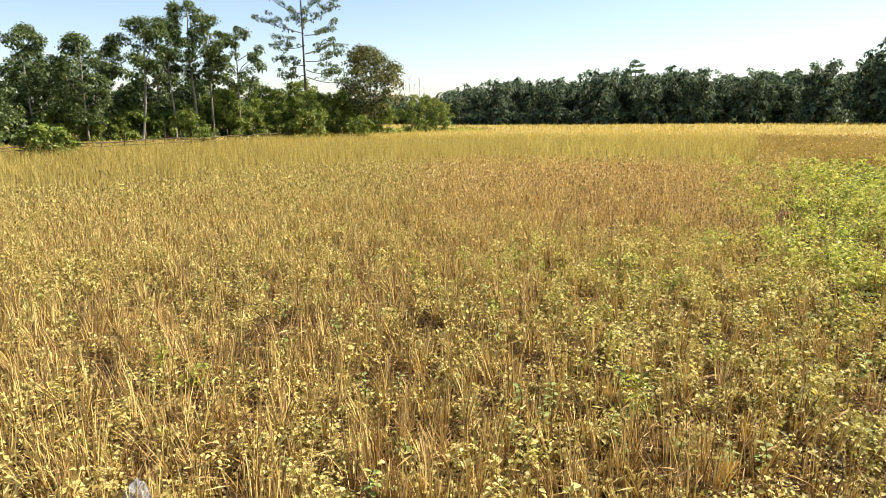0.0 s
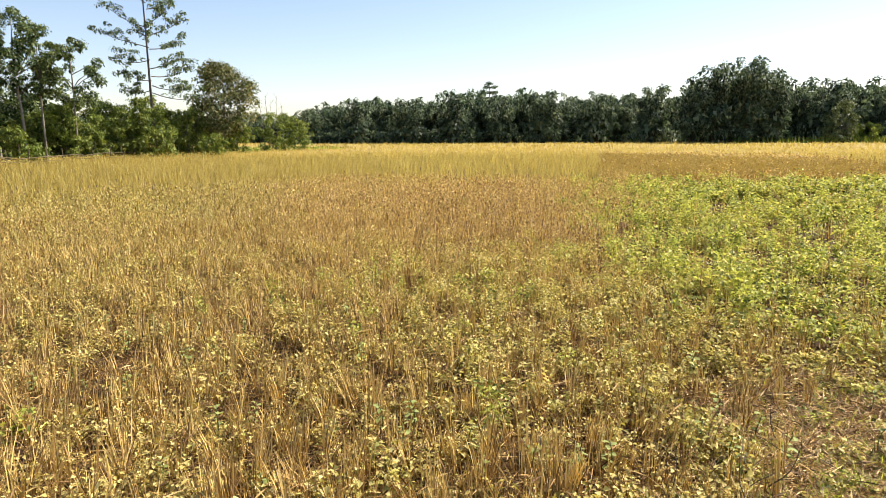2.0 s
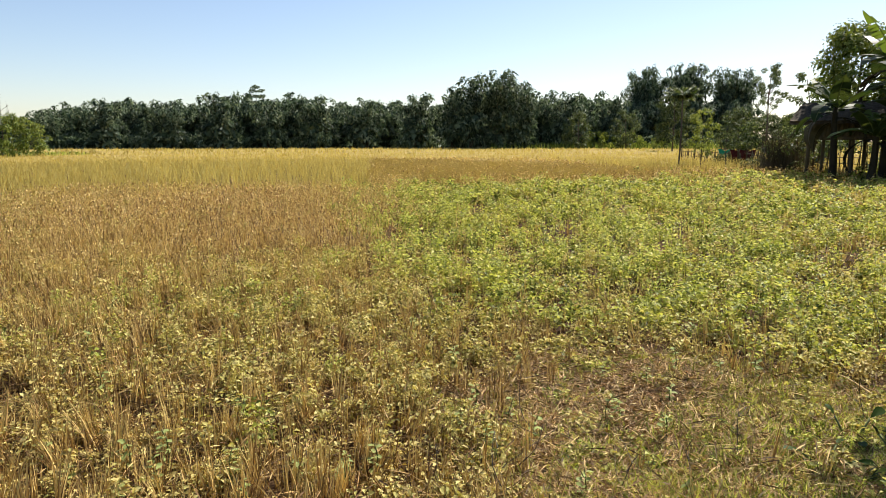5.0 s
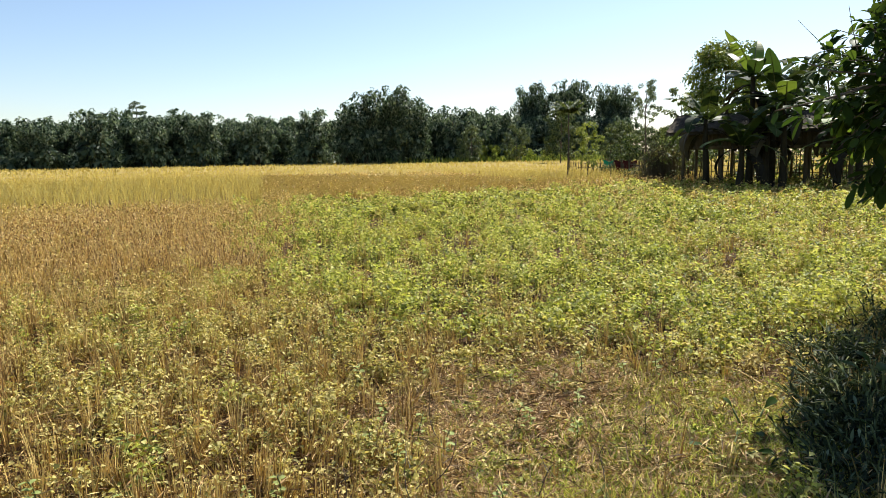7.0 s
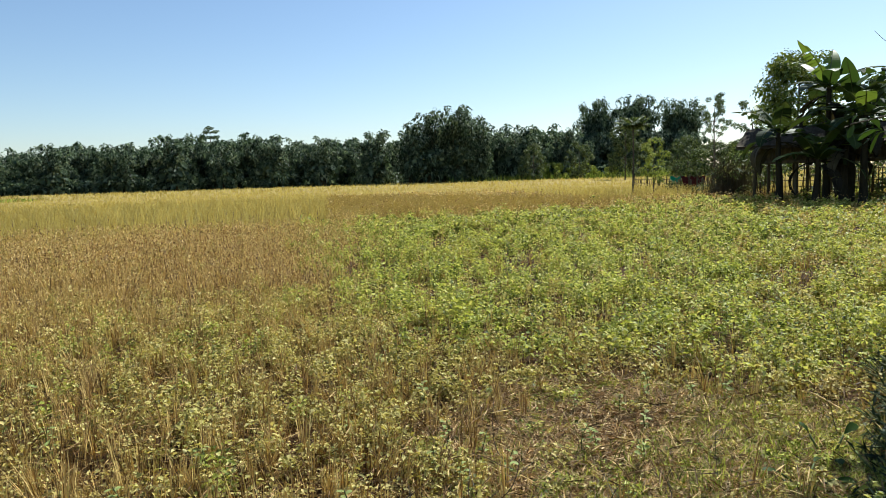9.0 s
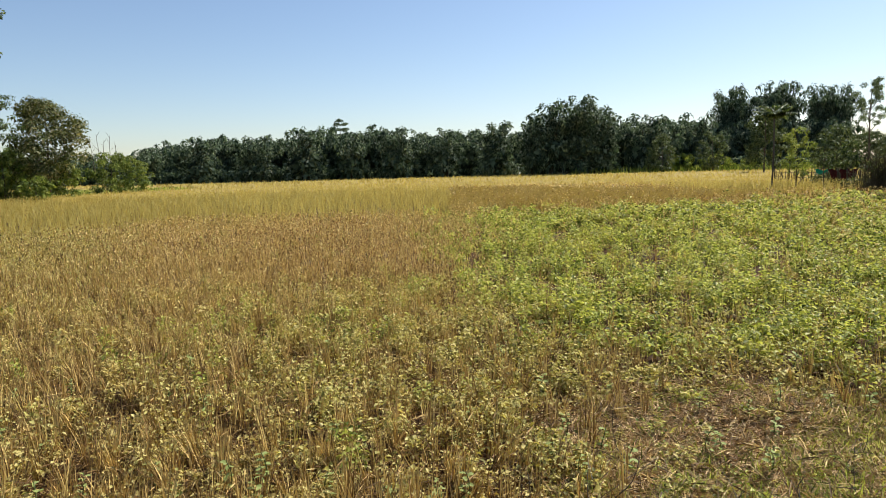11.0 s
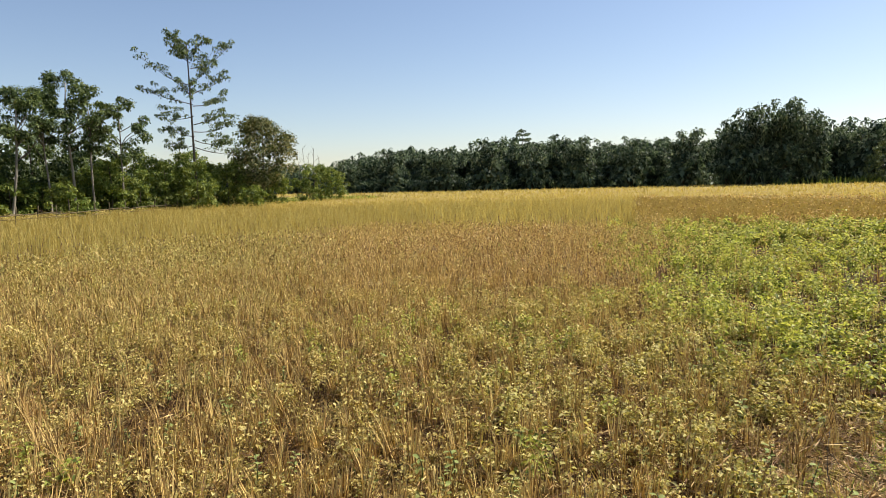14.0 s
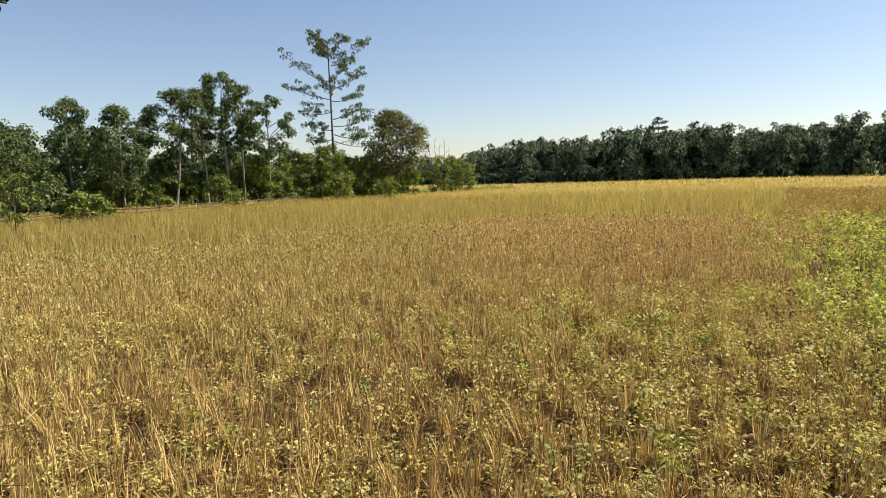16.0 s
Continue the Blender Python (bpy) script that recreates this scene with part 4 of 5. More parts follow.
def banana_leaf(length, width, rise, droop):
    """One leaf along +x: a ribbed blade torn into strips on both sides of its midrib."""
    s = np.linspace(0, 1, 15)
    ang = rise - droop * s
    step = length / 14
    px = np.concatenate([[0], np.cumsum(np.cos(ang[1:]) * step)])
    pz = np.concatenate([[0], np.cumsum(np.sin(ang[1:]) * step)])
    rib = np.stack([px, np.zeros(15), pz], 1)
    midrib = tube(rib, np.linspace(0.03, 0.006, 15), 5)
    packs = []
    for side in (1, -1):
        half = [width * 0.5 * math.sin(math.pi * min(u * 0.93 + 0.06, 1)) ** 0.7 for u in s]
        sag = RNG.uniform(0.05, 0.2)
        for i in range(1, 14):
            torn = RNG.random() < 0.16
            gap = 0.14 if torn else 0.0
            hang = RNG.uniform(0.25, 0.7) if torn else sag
            p, q = rib[i], rib[i + 1] * (1 - gap) + rib[i] * gap
            d, e = (np.array([0.3 * w, side * w, -hang * w]) for w in (half[i], half[i + 1]))
            packs.append((np.array([p, q, q + e, p + d]), np.array([[0, 1, 2], [0, 2, 3]])))
    return join(*packs), midrib


# withered leaves and stems: the shade under the big leaves is in these dark colours
SHADED_WITHERED = leaf_material("shaded_withered_leaf", [(0, (0.015, 0.013, 0.008)), (0.7, (0.035, 0.03, 0.018)), (1, (0.1, 0.085, 0.05))], 0.1, 0.7, 2.0, 0.3, (0.05, 0.04, 0.02), whole=True)
SHADED_BANANA_STEM = rough_material("shaded_banana_stem", (0.018, 0.015, 0.009), (0.06, 0.05, 0.026), 6.0, 0.7, 0.4, (1, 1, 0.3))


def banana(x, y, stem, count, length, label, seed_turn=0.0, rises=(1.25, 0.3)):
    ob = thing("banana_plant", x, y, -0.03, label, "banana plant", "banana plants by the hut", seed_turn)
    part("pseudostem", smooth(mesh_np("pseudostem", *tube(bent((0, 0, 0), (0.05, 0.03, stem), 0.01, 6), np.linspace(0.15, 0.08, 6), 9), SHADED_BANANA_STEM)), ob)
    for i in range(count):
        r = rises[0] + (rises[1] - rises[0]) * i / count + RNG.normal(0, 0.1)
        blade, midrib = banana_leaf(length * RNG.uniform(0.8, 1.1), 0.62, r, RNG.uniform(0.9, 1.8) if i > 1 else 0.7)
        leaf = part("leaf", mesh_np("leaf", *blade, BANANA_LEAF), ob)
        part("midrib", smooth(mesh_np("midrib", *midrib, STEM)), leaf)
        leaf.matrix_basis = pose(0.05, 0.03, stem - 0.1 * (i % 3), 0, 0, 137.5 * i)
    for i in range(3):
        blade, midrib = banana_leaf(length * RNG.uniform(0.7, 1.0), 0.45, 0.3, RNG.uniform(2.0, 2.6))
        dead = part("dead_leaf", mesh_np("dead_leaf", *blade, SHADED_WITHERED), ob, "withered brown hanging leaf, its colour darkened for shade")
        part("midrib", smooth(mesh_np("midrib", *midrib, SHADED_BANANA_STEM)), dead)
        dead.matrix_basis = pose(0.05, 0.03, stem * (0.92 - 0.06 * i), 0, 0, 70 + 137.5 * i)
    return ob


banana(26.1, 12.0, 4.4, 11, 2.2, "tall banana plant with torn dark leaves", 20)
banana(25.0, 13.2, 2.8, 9, 1.9, "banana plant with drooping leaves before the hut", 80)
banana(25.5, 10.5, 3.2, 10, 2.0, "banana plant with torn leaves before the hut", 150)
banana(26.7, 9.1, 2.7, 9, 1.9, "banana plant in deep shade", 300)
banana(24.6, 11.7, 1.9, 9, 1.8, "banana plant with drooping leaves before the hut", 260)
banana(26.4, 11.3, 3.5, 10, 2.1, "banana plant with torn dark leaves", 190)
banana(26.1, 8.2, 2.0, 9, 1.8, "banana plant in deep shade", 95)
banana(25.2, 11.0, 2.4, 10, 1.9, "banana plant with torn dark leaves", 330)
banana(27.6, 7.5, 2.9, 9, 2.0, "banana plant in deep shade", 35)

# the raised hut
hut = thing("hut", 28.6, 11.6, 0, "dark raised bamboo hut with a low thatched roof", "hut", "", -72.4)


def box(x0, x1, y0, y1, z0, z1, bevel=0.01):
    bm = bmesh.new()
    bmesh.ops.create_cube(bm, size=1, matrix=Matrix.LocRotScale(((x0 + x1) / 2, (y0 + y1) / 2, (z0 + z1) / 2), None, (x1 - x0, y1 - y0, z1 - z0)))
    if bevel:
        bmesh.ops.bevel(bm, geom=bm.edges[:], offset=bevel, segments=1, affect="EDGES")
    bmesh.ops.triangulate(bm, faces=bm.faces[:])
    v = np.array([q.co[:] for q in bm.verts])
    bm.verts.index_update()
    t = np.array([[q.index for q in f.verts] for f in bm.faces])
    bm.free()
    return v, t


for x in (-3.8, -2.3, -0.8, 0.7, 2.2, 3.8):
    for y in (-1.3, 1.3):
        part("post", smooth(mesh_np("post", *tube(bent((x, y, -0.1), (x, y, 2.4), 0.004, 5), [0.07] * 5, 7), OLD_BAMBOO)), hut)
part("floor", mesh_np("floor", *box(-3.95, 3.95, -1.45, 1.45, 1.62, 1.74), OLD_BAMBOO), hut)
walls = []
for y in (-1.38, 1.38):
    walls.append(part("wall", mesh_np("wall", *box(-3.8, 3.8, y - 0.03, y + 0.03, 1.74, 2.4, 0), OLD_BAMBOO), hut))
for x in (-3.75, 3.75):
    part("wall", mesh_np("wall", *box(x - 0.03, x + 0.03, -1.35, 1.35, 1.74, 2.4, 0), OLD_BAMBOO), hut)
strip = mesh_np("slat", *box(-0.035, 0.035, -0.012, 0.012, 0, 0.66, 0.004), OLD_BAMBOO)
for i in range(48):
    s = part("slat", strip, walls[0])
    s.matrix_basis = pose(-3.75 + i * 0.16, -1.425, 1.74)


def slope(sign):
    """A thatched side with a ragged, layered surface."""
    nx, ny = 60, 14
    gx, gy = np.meshgrid(np.linspace(-4.4, 4.4, nx), np.linspace(0, 1, ny), indexing="ij")
    z = 3.1 - 0.78 * gy + 0.04 * np.floor(gy * 5) % 2 * 0.05 + RNG.normal(0, 0.018, gx.shape)
    yy = sign * (0.02 + gy * 2.0 + RNG.normal(0, 0.02, gx.shape))
    top = np.stack([gx + RNG.normal(0, 0.01, gx.shape), yy, z], -1).reshape(-1, 3)
    low = top - [0, 0, 0.13]
    i, j = np.meshgrid(np.arange(nx - 1), np.arange(ny - 1), indexing="ij")
    p = (i * ny + j).ravel()
    t = np.concatenate([np.stack([p, p + ny, p + ny + 1], 1), np.stack([p, p + ny + 1, p + 1], 1)])
    rim = [i * ny for i in range(nx)] + [(nx - 1) * ny + j for j in range(1, ny)] + [i * ny + ny - 1 for i in range(nx - 2, -1, -1)] + [j for j in range(ny - 2, 0, -1)]
    n = nx * ny
    w = []
    for a, b in zip(rim, rim[1:] + rim[:1]):
        w += [[a, b, b + n], [a, b + n, a + n]]
    return np.concatenate([top, low]), np.concatenate([t, t[:, ::-1] + n, np.array(w)])


for sign in (-1, 1):
    part("roof", mesh_np("roof", *slope(sign), THATCH), hut)

# bamboo fence
fence = thing("fence", 0, 0, 0, "weathered bamboo picket fence round the homestead", "fence")
line = np.array([(37.2, 29.6), (35.6, 25.3), (32.2, 21.0), (30.4, 18.6), (29.9, 16.6), (30.4, 14.0), (30.6, 12.0), (30.7, 10.3), (30.9, 8.0), (31.3, 4.0), (31.8, 0.5)])
seg = np.concatenate([[0], np.cumsum(np.linalg.norm(np.diff(line, axis=0), axis=1))])
picket = smooth(mesh_np("picket", *tube(bent((0, 0, -0.08), (0, 0, 1.0), 0.004, 4), [0.022, 0.022, 0.02, 0.017], 5), OLD_BAMBOO))
post = smooth(mesh_np("post", *tube(bent((0, 0, -0.1), (0, 0, 1.2), 0.006, 4), [0.04, 0.038, 0.036, 0.034], 6), OLD_BAMBOO))


def along(u):
    return np.interp(u, seg, line[:, 0]), np.interp(u, seg, line[:, 1])


for u in np.arange(0.1, seg[-1], 0.15):
    x, y = along(u)
    q = part("picket", picket, fence)
    q.matrix_basis = pose(x, y, 0, RNG.normal(0, 3.5), RNG.normal(0, 3.5), RNG.uniform(0, 360)) @ Matrix.Diagonal((1, 1, RNG.uniform(0.85, 1.1) * (1.5 if y < 16.6 else 1.0), 1))
for u in np.arange(0.0, seg[-1], 1.5):
    x, y = along(u)
    q = part("post", post, fence)
    q.matrix_basis = pose(x, y, 0, RNG.normal(0, 2), RNG.normal(0, 2), RNG.uniform(0, 360))
for h in (0.3, 0.6, 0.86, 1.12, 1.36):
    for u in np.arange(0.0, seg[-1] - 1.5, 2.4):
        if h > 1 and along(u)[1] > 16.6:
            continue
        a, b = along(u - 0.1), along(min(u + 2.6, seg[-1]))
        part("rail", smooth(mesh_np("rail", *tube(bent((*a, h + RNG.normal(0, 0.02)), (*b, h + RNG.normal(0, 0.03)), 0.006, 5), [0.018] * 5, 5), OLD_BAMBOO)), fence)

# low growth behind the fence
for x, y, h, w in ((31.6, 14.2, 1.0, 2.4), (31.9, 12.1, 1.1, 2.6), (32.0, 10.0, 1.0, 2.4), (32.2, 7.6, 1.1, 2.6)):
    tree("bush", x, y, h, w, 0.1, 0.04, TREE_LEAF, BARK, "low dark bush behind the bamboo fence", 700, 0.2, 14, 0.32, limbs=2, category="bush")

# brush heaped along the fence
for x, y, h, w in ((28.6, 17.3, 2.5, 1.9), (29.7, 18.3, 1.1, 1.8), (30.9, 19.9, 0.8, 1.4), (33.9, 23.8, 1.0, 1.0)):
    n = int(420 * h)
    base = np.stack([RNG.normal(0, w * 0.22, n), RNG.normal(0, w * 0.22, n), np.zeros(n)], 1)
    v, t = blades(base, h * RNG.uniform(0.2, 1.0, n), RNG.normal(0, 0.24 * h, (n, 2)), np.full(n, 0.018), 0.2)
    lf = leaf_cloud([(RNG.normal(0, w * 0.25), RNG.normal(0, w * 0.25), h * RNG.uniform(0.2, 0.7)) for _ in range(14)], [0.34] * 14, 900, 0.13)
    ob = thing("brush_heap", x, y, 0, "heap of dry grey-brown brushwood against the fence", "brushwood", "brush along the fence")
    part("brushwood", mesh_np("brushwood", v, t, OLD_BAMBOO), ob)
    part("foliage", mesh_np("foliage", *lf, TREE_LEAF_DRY), ob)

# green cloth over the fence
CLOTH = rough_material("green_cloth", (0.02, 0.22, 0.12), (0.04, 0.36, 0.2), 9.0, 0.8, 0.3)
gx, gy = np.meshgrid(np.linspace(-0.4, 0.4, 14), np.linspace(0, 1, 12), indexing="ij")
cz = 1.05 - 0.62 * gy * (1 - 0.25 * np.abs(gx)) - 0.05 * np.cos(gx * 9)
cy = -0.06 - 0.04 * np.sin(gx * 17 + gy * 3) - 0.05 * gy
cv = np.stack([gx * (1 - 0.3 * gy), cy, cz], -1).reshape(-1, 3)
i, j = np.meshgrid(np.arange(13), np.arange(11), indexing="ij")
p = (i * 12 + j).ravel()
ct = np.concatenate([np.stack([p, p + 12, p + 13], 1), np.stack([p, p + 13, p + 1], 1)])
cloth = new("cloth", smooth(mesh_np("cloth", cv, ct, CLOTH)))
cloth.matrix_basis = pose(35.33, 25.02, 0, 0, 0, -38)
tagged(cloth, "bright green cloth hung over the bamboo fence", "cloth", "cloths over the fence")
MAROON = rough_material("maroon_cloth", (0.05, 0.012, 0.012), (0.13, 0.035, 0.03), 9.0, 0.85, 0.3)
for x, y, wide in ((34.05, 23.2, 1.0), (33.2, 22.12, 0.8)):
    cloth = new("cloth", smooth(mesh_np("cloth", cv, ct, MAROON)))
    cloth.matrix_basis = pose(x, y, 0, 0, 0, -38)
    cloth.scale = (wide * 1.3, 1, 1)
    tagged(cloth, "dark maroon cloth drying over the bamboo fence", "cloth", "cloths over the fence")

# low pole fence in front of the grove
rail_fence = thing("pole_fence", 0, 0, 0, "low fence of pale poles before the grove", "fence")
la, lb = np.array((-18.2, 20.0)), np.array((-9.6, 45.0))
for h in (0.45, 0.66):
    for u in np.arange(0, 1, 0.1):
        a, b = la + (lb - la) * (u - 0.01), la + (lb - la) * (u + 0.11)
        part("pole", smooth(mesh_np("pole", *tube(bent((*a, h + RNG.normal(0, 0.03)), (*b, h + RNG.normal(0, 0.04)), 0.008, 5), [0.025] * 5, 6), OLD_BAMBOO)), rail_fence)
stake = smooth(mesh_np("stake", *tube(bent((0, 0, -0.1), (0, 0, 1.05), 0.01, 4), [0.03, 0.028, 0.025, 0.022], 6), OLD_BAMBOO))
for u in np.arange(0.0, 1.01, 0.05):
    a = la + (lb - la) * u
    q = part("stake", stake, rail_fence)
    q.matrix_basis = pose(*a, 0, RNG.normal(0, 5), RNG.normal(0, 5), 0)

# low green plot before the far trees
x, y = sow(14000, 44, 86, -18, 6, 1.2)
x, y = keep(in_plot(x, y), x, y)
k = len(x)
v, t = blades(floor3(x, y), RNG.uniform(0.2, 0.5, k), RNG.normal(0, 0.1, (k, 2)), 0.0026 * np.hypot(x, y))
stuff("green_plot", v, t, WEED_GREEN, "low green grass on a plot beyond the rice", "grass")
# weeds along the foot of the far trees
x, y = sow(9000, 84, 112, 36, 62, 1.0)
r = np.hypot(x, y)
x, y = keep(np.abs(r - np.interp(np.degrees(np.arctan2(x, y)), [36, 44, 62], [99, 104, 104])) < 4, x, y)
k = len(x)
v, t = blades(floor3(x, y), RNG.uniform(0.6, 1.5, k), RNG.normal(0, 0.3, (k, 2)), np.full(k, 0.22))
stuff("verge_weeds", v, t, BUSH_LEAF, "tall pale green weeds along the far trees", "weeds")

# ---- roadside plants beside the viewer ----
RNG = np.random.default_rng(11)


def big_leaves(at, way, length, width, fold=0.18, droop=0.2):
    """Leaves with a midrib, widest past the middle, with a blunt drooping tip: eleven corners each."""
    k = len(at)
    way = unit(way)
    up = np.tile([0.0, 0.0, 1.0], (k, 1)) + RNG.normal(0, 0.3, (k, 3))
    side = unit(np.cross(way, up))
    nor = np.cross(side, way)
    L, W = length[:, None], width[:, None]
    down = np.array([0, 0, -1.0]) * L * droop
    mid = [at + way * L * u + down * u * u for u in (0.0, 0.34, 0.64, 0.88, 1.0)]
    rim = [mid[j + 1] + sign * side * W * w + nor * W * fold * (1 - 0.25 * j) for j, w in enumerate((0.33, 0.5, 0.36)) for sign in (1, -1)]
    v = np.stack(mid + rim, 1).reshape(-1, 3)
    o = np.arange(k)[:, None] * 11
    return v, np.concatenate([o + c for c in ([0, 5, 1], [0, 1, 6], [5, 7, 2], [5, 2, 1], [1, 2, 8], [1, 8, 6], [7, 9, 3], [7, 3, 2], [2, 3, 10], [2, 10, 8], [9, 4, 3], [3, 4, 10])])


def rosettes(ends, ways, per, length, droop=0.35, ratio=0.41):
    """Leaves in whorls along the last stretch of each twig."""
    k = len(ends) * per
    e, w = np.repeat(ends, per, 0), np.repeat(unit(ways), per, 0)
    u = RNG.random(k)[:, None]
    at = e - w * u * 0.22
    way = w * 0.6 + unit(RNG.normal(0, 1, (k, 3))) * 0.9
    L = length * RNG.uniform(0.6, 1.25, k)
    W = L * ratio * RNG.uniform(0.82, 1.18, k)
    return leaves(at, way, L, W, 0.15, droop) if ratio < 0.3 else big_leaves(at, way, L, W, 0.15, droop)


near_tree = thing("tree", 6.3, 0.55, 0, "roadside tree with long glossy dark leaves", "tree")
trunk_pts = bent((0, 0, -0.05), (0.1, 0.2, 3.6), 0.02, 9)
part("trunk", smooth(mesh_np("trunk", *tube(trunk_pts, np.linspace(0.11, 0.04, 9), 10), BARK)), near_tree)
ends, ways, twigs = [], [], []
# the third lobe is an unseen addition that throws shade on the shrubs
for lobe, rad, n in (((0.3, 0.3, 2.9), (1.5, 1.3, 1.6), 260), ((-1.12, 0.68, 1.95), (0.66, 0.74, 0.82), 230), ((2.0, 1.35, 2.8), (1.0, 0.85, 0.9), 220)):
    lobe, rad = np.array(lobe), np.array(rad)
    root = trunk_pts[4]
    limb = part("limb", smooth(mesh_np("limb", *tube(bent(root, lobe, 0.04, 6, 0.1), np.linspace(0.05, 0.02, 6), 7), BARK)), near_tree)
    for _ in range(n):
        d = RNG.normal(0, 1, 3)
        d /= np.linalg.norm(d)
        e = lobe + d * rad * RNG.uniform(0.55, 1.0)
        ends.append(e)
        ways.append(d + np.array([0, 0, 0.15]))
        twigs.append(tube(bent(lobe + d * rad * 0.12, e, 0.05, 4, 0.03), np.linspace(0.008, 0.0025, 4), 4))
for e, d in (((-1.75, 1.4, 1.8), (-0.6, 0.8, 0.25)), ((-1.65, 1.3, 2.1), (-0.4, 0.8, 0.6)), ((-1.5, 0.7, 1.3), (-0.2, 0.2, -0.9))):
    e = np.array(e)
    ends.append(e)
    ways.append(np.array(d, float))
    twigs.append(tube(bent((-1.25, 0.6, 1.9), e, 0.04, 5, 0.05), np.linspace(0.014, 0.004, 5), 4))
for q in (((-1.5, 1.2, 2.15), (-1.6, 1.35, 2.36)), ((-1.45, 1.05, 2.15), (-1.5, 1.1, 2.42))):
    twigs.append(tube(bent(*q, 0.02, 5), np.linspace(0.003, 0.0015, 5), 4))
for q in twigs:
    part("twig", mesh_np("twig", *q, BARK), limb)
part("crown", mesh_np("crown", *rosettes(np.array(ends), np.array(ways), 14, 0.108, 0.35, 0.46), NEAR_LEAF), near_tree)


def shrub(x, y, h, w, stems, per, length, label):
    ob = thing("shrub", x, y, -0.02, label, "shrub", "shrubs on the roadside")
    e, d, tw = [], [], []
    for _ in range(stems):
        a, q = RNG.uniform(0, 2 * math.pi), RNG.random() ** 0.6
        end = np.array((w / 2 * q * math.cos(a), w / 2 * q * math.sin(a), h * RNG.uniform(0.35, 1.0) * (1 - 0.3 * q)))
        tw.append(tube(bent(end * (0.15, 0.15, 0), end, 0.05, 4), np.linspace(0.006, 0.003, 4), 4))
        for u in (0.4, 0.6, 0.8, 1.0):
            e.append(end * (u, u, u ** 0.8))
            d.append(end * (1, 1, 0.6))
    for q in tw:
        part("stem", mesh_np("stem", *q, STEM), ob)
    part("foliage", mesh_np("foliage", *rosettes(np.array(e), np.array(d), per, length, 0.15, 0.2), SHADED_SHRUB_LEAF), ob)
    return ob


# near-black leaf colour carries the shade; the first two shrubs only darken shaded ground
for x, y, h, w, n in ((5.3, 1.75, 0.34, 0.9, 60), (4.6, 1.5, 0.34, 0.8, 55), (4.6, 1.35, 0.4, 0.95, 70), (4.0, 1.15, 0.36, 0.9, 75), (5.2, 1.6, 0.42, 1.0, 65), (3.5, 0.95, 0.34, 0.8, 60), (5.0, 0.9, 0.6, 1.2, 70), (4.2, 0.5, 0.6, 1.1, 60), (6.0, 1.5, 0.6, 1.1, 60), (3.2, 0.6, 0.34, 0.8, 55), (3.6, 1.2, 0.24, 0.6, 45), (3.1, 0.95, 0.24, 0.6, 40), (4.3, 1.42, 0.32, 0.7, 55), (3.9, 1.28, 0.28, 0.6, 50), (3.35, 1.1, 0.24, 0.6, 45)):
    shrub(x, y, h, w, n, 5, 0.075, "low shrub with narrow leaves, deep shade painted into their colour")


def broad_plant(x, y, h, count, length, label, turn=0.0):
    """A plant with a few large upright leaves on stalks."""
    ob = thing("broad_leaved_plant", x, y, -0.01, label, "plant", "broad-leaved roadside plants", turn)
    for i in range(count):
        a = 2.4 * i
        e = np.array((0.12 * math.cos(a), 0.12 * math.sin(a), h * RNG.uniform(0.55, 1.0)))
        part("stalk", smooth(mesh_np("stalk", *tube(bent((0, 0, 0), e, 0.03, 4), np.linspace(0.008, 0.005, 4), 5), STEM)), ob)
        w = np.array([[math.cos(a), math.sin(a), RNG.uniform(0.2, 1.2)]])
        L = np.array([length * RNG.uniform(0.7, 1.15)])
        part("leaf", smooth(mesh_np("leaf", *big_leaves(e[None], w, L, L * 0.34, 0.15, 0.3), NEAR_LEAF)), ob)
    return ob


broad_plant(4.4, 1.2, 0.4, 6, 0.2, "plant with broad veined leaves among shrubs")
broad_plant(3.75, 0.95, 0.26, 5, 0.16, "plant with broad veined leaves among shrubs", 40)
broad_plant(3.65, 1.6, 0.16, 3, 0.13, "small plant with upright broad leaves", 80)
broad_plant(3.3, 1.55, 0.13, 3, 0.12, "small plant with upright broad leaves", 10)

# branch reaching in from a tree behind
side_tree = thing("tree", -5.9, 4.6, 0, "roadside tree with a reaching leafy branch", "tree")
part("trunk", smooth(mesh_np("trunk", *tube(bent((0, 0, -0.05), (0, 0, 4.2), 0.01, 7), np.linspace(0.1, 0.04, 7), 8), BARK)), side_tree)
reach = bent((0, 0, 2.5), (2.0, 1.15, 3.2), 0.02, 7, 0.15)
part("limb", smooth(mesh_np("limb", *tube(reach, np.linspace(0.04, 0.006, 7), 6), BARK)), side_tree)
part("crown", mesh_np("crown", *join(rosettes(reach[4:], np.tile([0.8, 0.5, 0.1], (3, 1)), 9, 0.13), rosettes(np.array([(RNG.normal(-0.3, 0.5), RNG.normal(-0.3, 0.5), RNG.uniform(2.9, 4.4)) for _ in range(60)]), RNG.normal(0, 1, (60, 3)), 9, 0.14)), NEAR_LEAF), side_tree)

# ---- small things in the field ----
RNG = np.random.default_rng(13)
WEEDS = "broad-leaved weeds in the stubble"


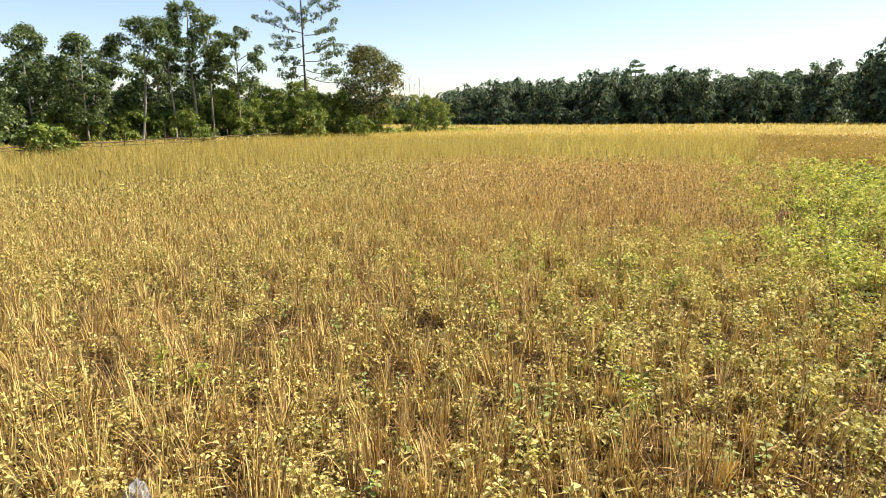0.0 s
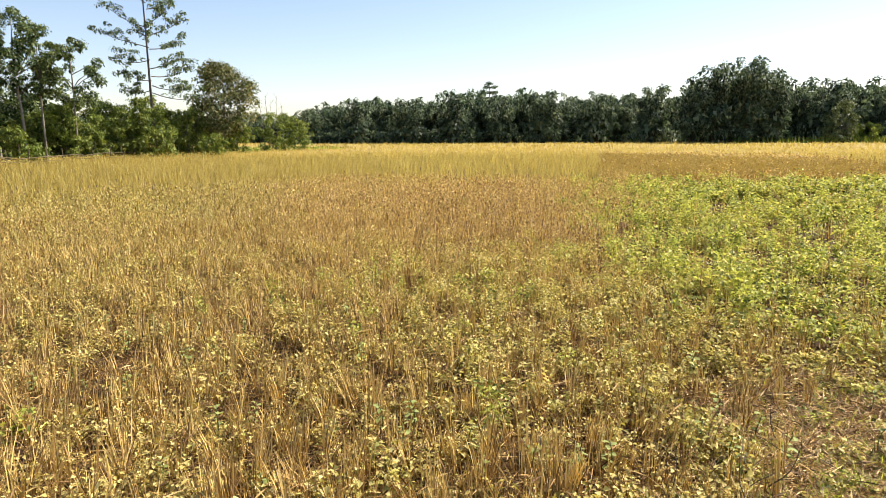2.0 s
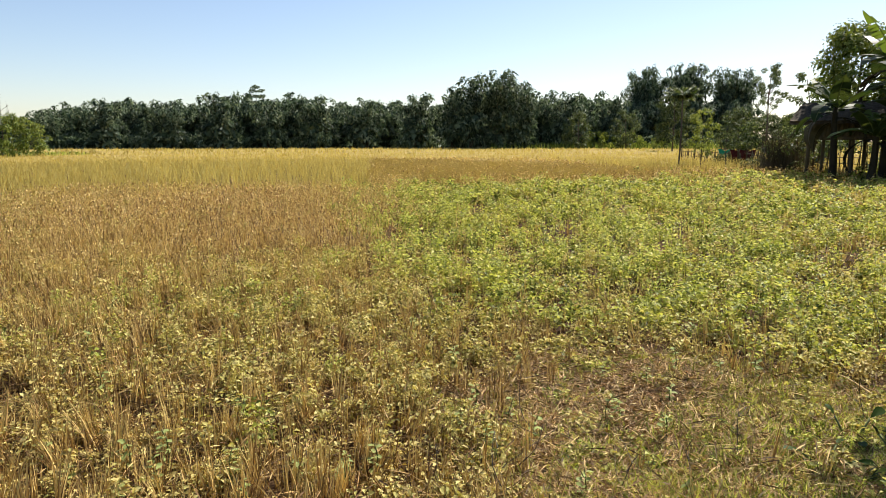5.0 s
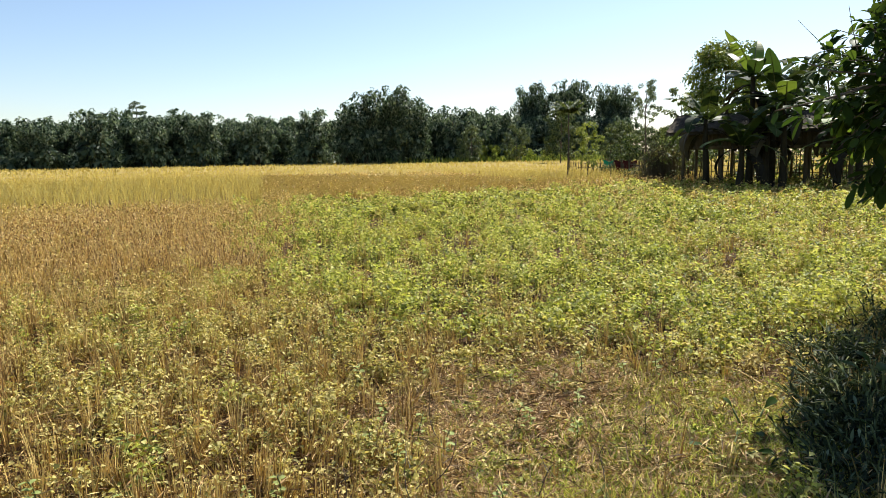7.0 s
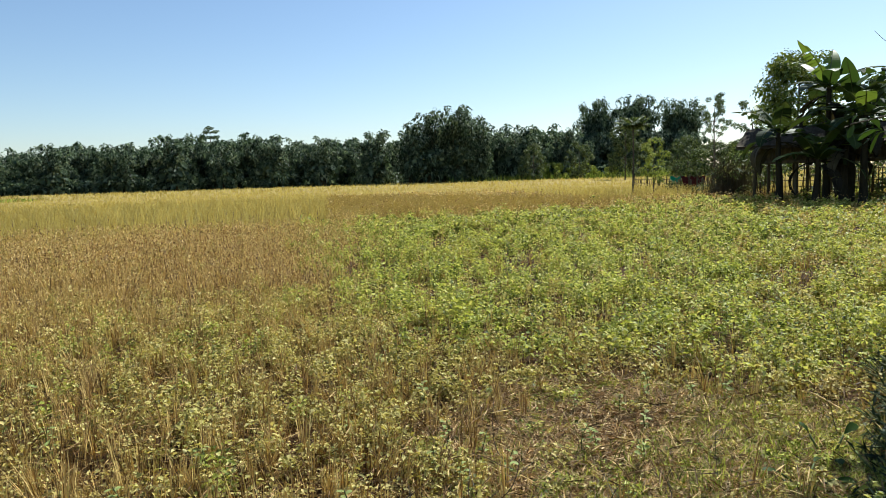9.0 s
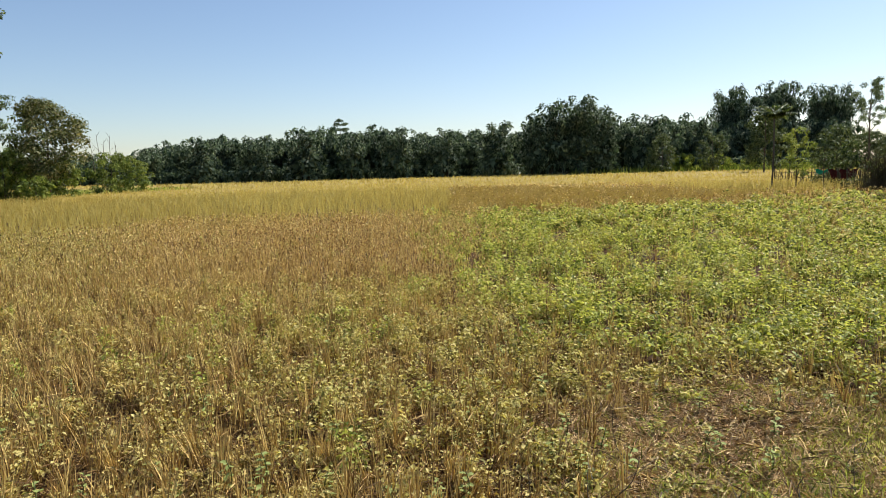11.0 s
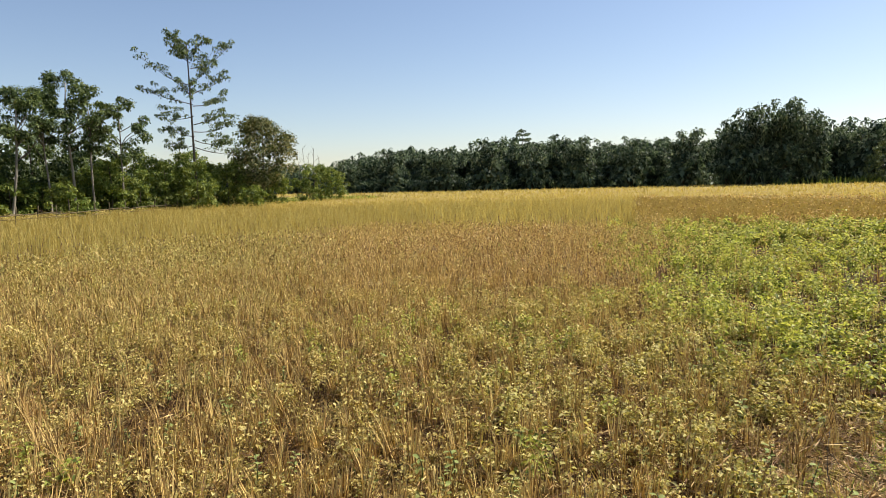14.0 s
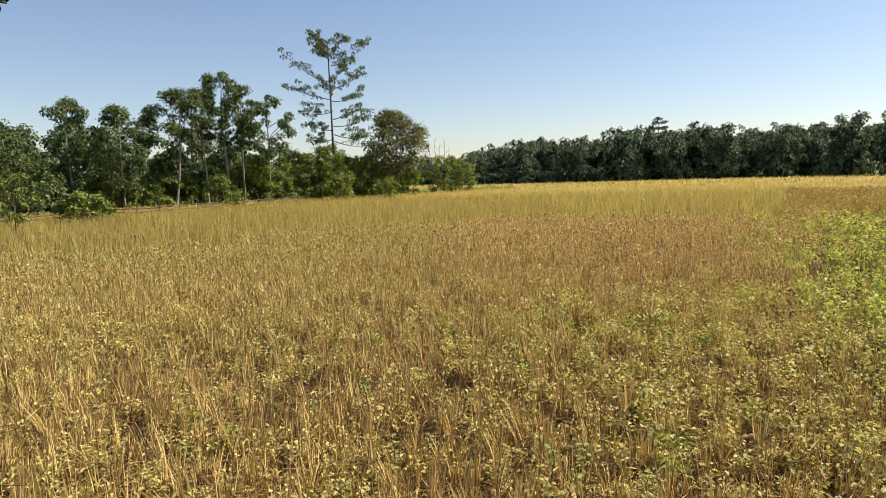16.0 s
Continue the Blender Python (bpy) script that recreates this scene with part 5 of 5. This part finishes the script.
def field_weed(x, y, h, count, turn):
    ob = thing("weed", x, y, float(ground_z(np.array(x), np.array(y))), "young green weed with oval leaves among straw", "weed", WEEDS, turn)
    part("stem", smooth(mesh_np("stem", *tube(bent((0, 0, -0.01), (0.01, 0.01, h), 0.03, 5), np.linspace(0.005, 0.0025, 5), 5), STEM)), ob)
    for i in range(count):
        a, u = 2.4 * i, 0.3 + 0.7 * i / count
        L = np.array([RNG.uniform(0.035, 0.055)])
        part("leaf", mesh_np("leaf", *big_leaves(np.array([[0.005, 0.005, h * u]]), np.array([[math.cos(a), math.sin(a), RNG.uniform(0.0, 0.7)]]), L, L * 0.55, 0.15, 0.25), FIELD_WEED), ob)
    return ob


kinds = [field_weed(-0.46, 3.39, 0.24, 13, 0), field_weed(1.0, 3.5, 0.2, 11, 30), field_weed(-0.2, 2.75, 0.17, 10, 70), field_weed(0.55, 3.2, 0.22, 12, 110)]
wx, wy = sow(110, 2.3, 6.5, -36, 62, 1.5)
for i, (x, y) in enumerate(zip(wx, wy)):
    ob = copy_thing(kinds[i % 4], pose(float(x), float(y), float(ground_z(x, y)), RNG.normal(0, 6), RNG.normal(0, 6), (i * 67) % 360))
    ob.scale = (RNG.uniform(0.6, 1.0),) * 3

for i, (x, y, h, bendx) in enumerate(((5.15, 2.25, 0.52, 0.02), (2.35, 2.6, 0.34, 0.1), (2.0, 2.35, 0.3, -0.08), (4.0, 1.75, 0.3, 0.08), (-0.9, 5.4, 0.45, 0.03), (6.2, 2.6, 0.45, 0.0), (1.45, 2.3, 0.26, 0.05), (1.75, 2.05, 0.3, 0.09), (2.25, 1.95, 0.24, -0.06), (2.6, 1.8, 0.28, 0.04), (2.9, 1.75, 0.3, -0.08), (3.2, 2.05, 0.22, 0.06), (1.2, 2.75, 0.24, -0.05), (4.55, 2.3, 0.3, 0.1))):
    ob = thing("dead_stem", x, y, 0, "bare dark stem of a dead weed", "stem", "dead weed stems", 60 * i)
    part("stalk", smooth(mesh_np("stalk", *tube(bent((0, 0, 0), (bendx * 2, 0.06, h), 0.09, 7), np.linspace(0.0035, 0.0015, 7), 4), BARK)), ob)
    for u in (0.3, 0.55, 0.8):
        part("twig", smooth(mesh_np("twig", *tube(bent((bendx * 2 * u, 0.06 * u, h * u), (bendx * 2 * u + RNG.normal(0, 0.07), RNG.normal(0, 0.07), h * u + RNG.uniform(0.02, 0.09)), 0.04, 4), np.linspace(0.002, 0.001, 4), 4), BARK)), ob)

for i, (x, y, z, L) in enumerate(((0.24, 7.6, 0.42, 0.4), (0.9, 3.9, 0.05, 0.35), (3.2, 2.2, 0.04, 0.2), (4.4, 2.0, 0.06, 0.26), (3.7, 1.9, 0.05, 0.2))):
    ob = new("fallen_stalk", smooth(mesh_np("fallen_stalk", *tube(bent((-L / 2, 0, 0), (L / 2, 0.03, 0.06), 0.04, 6), np.linspace(0.007, 0.003, 6), 5), STRAW)))
    ob.matrix_basis = pose(x, y, z, 0, 0, 35 * i - 20)
    tagged(ob, "pale dry stalk fallen over the weeds", "stalk", "fallen stalks")

# plastic bag
m, n, l, p = base_material("clear_plastic", 0.25)
p.inputs["Base Color"].default_value = (0.8, 0.8, 0.82, 1)
p.inputs["Transmission Weight"].default_value = 0.75
p.inputs["IOR"].default_value = 1.2
bm = bmesh.new()
bmesh.ops.create_icosphere(bm, subdivisions=4, radius=0.055)
for q in bm.verts:
    c = q.co.copy()
    f = 1 + 0.3 * noise.noise(c * 22) + 0.45 * abs(noise.noise(c * 16 + Vector((3, 1, 2)))) - 0.35 * abs(noise.noise(c * 38))
    slim = f * (1 - 0.55 * max(c.z, 0) / 0.055)
    q.co = Vector((c.x * slim, c.y * slim * 0.8, c.z * f * (1.6 if c.z > 0 else 0.7)))
me = bpy.data.meshes.new("plastic_bag")
bm.to_mesh(me)
bm.free()
me.materials.append(m)
bag = new("plastic_bag", me)
bag.matrix_basis = pose(-1.27, 2.42, 0.085, 10, 8, 30)
tagged(bag, "crumpled clear plastic bag lying among the stubble", "plastic bag")
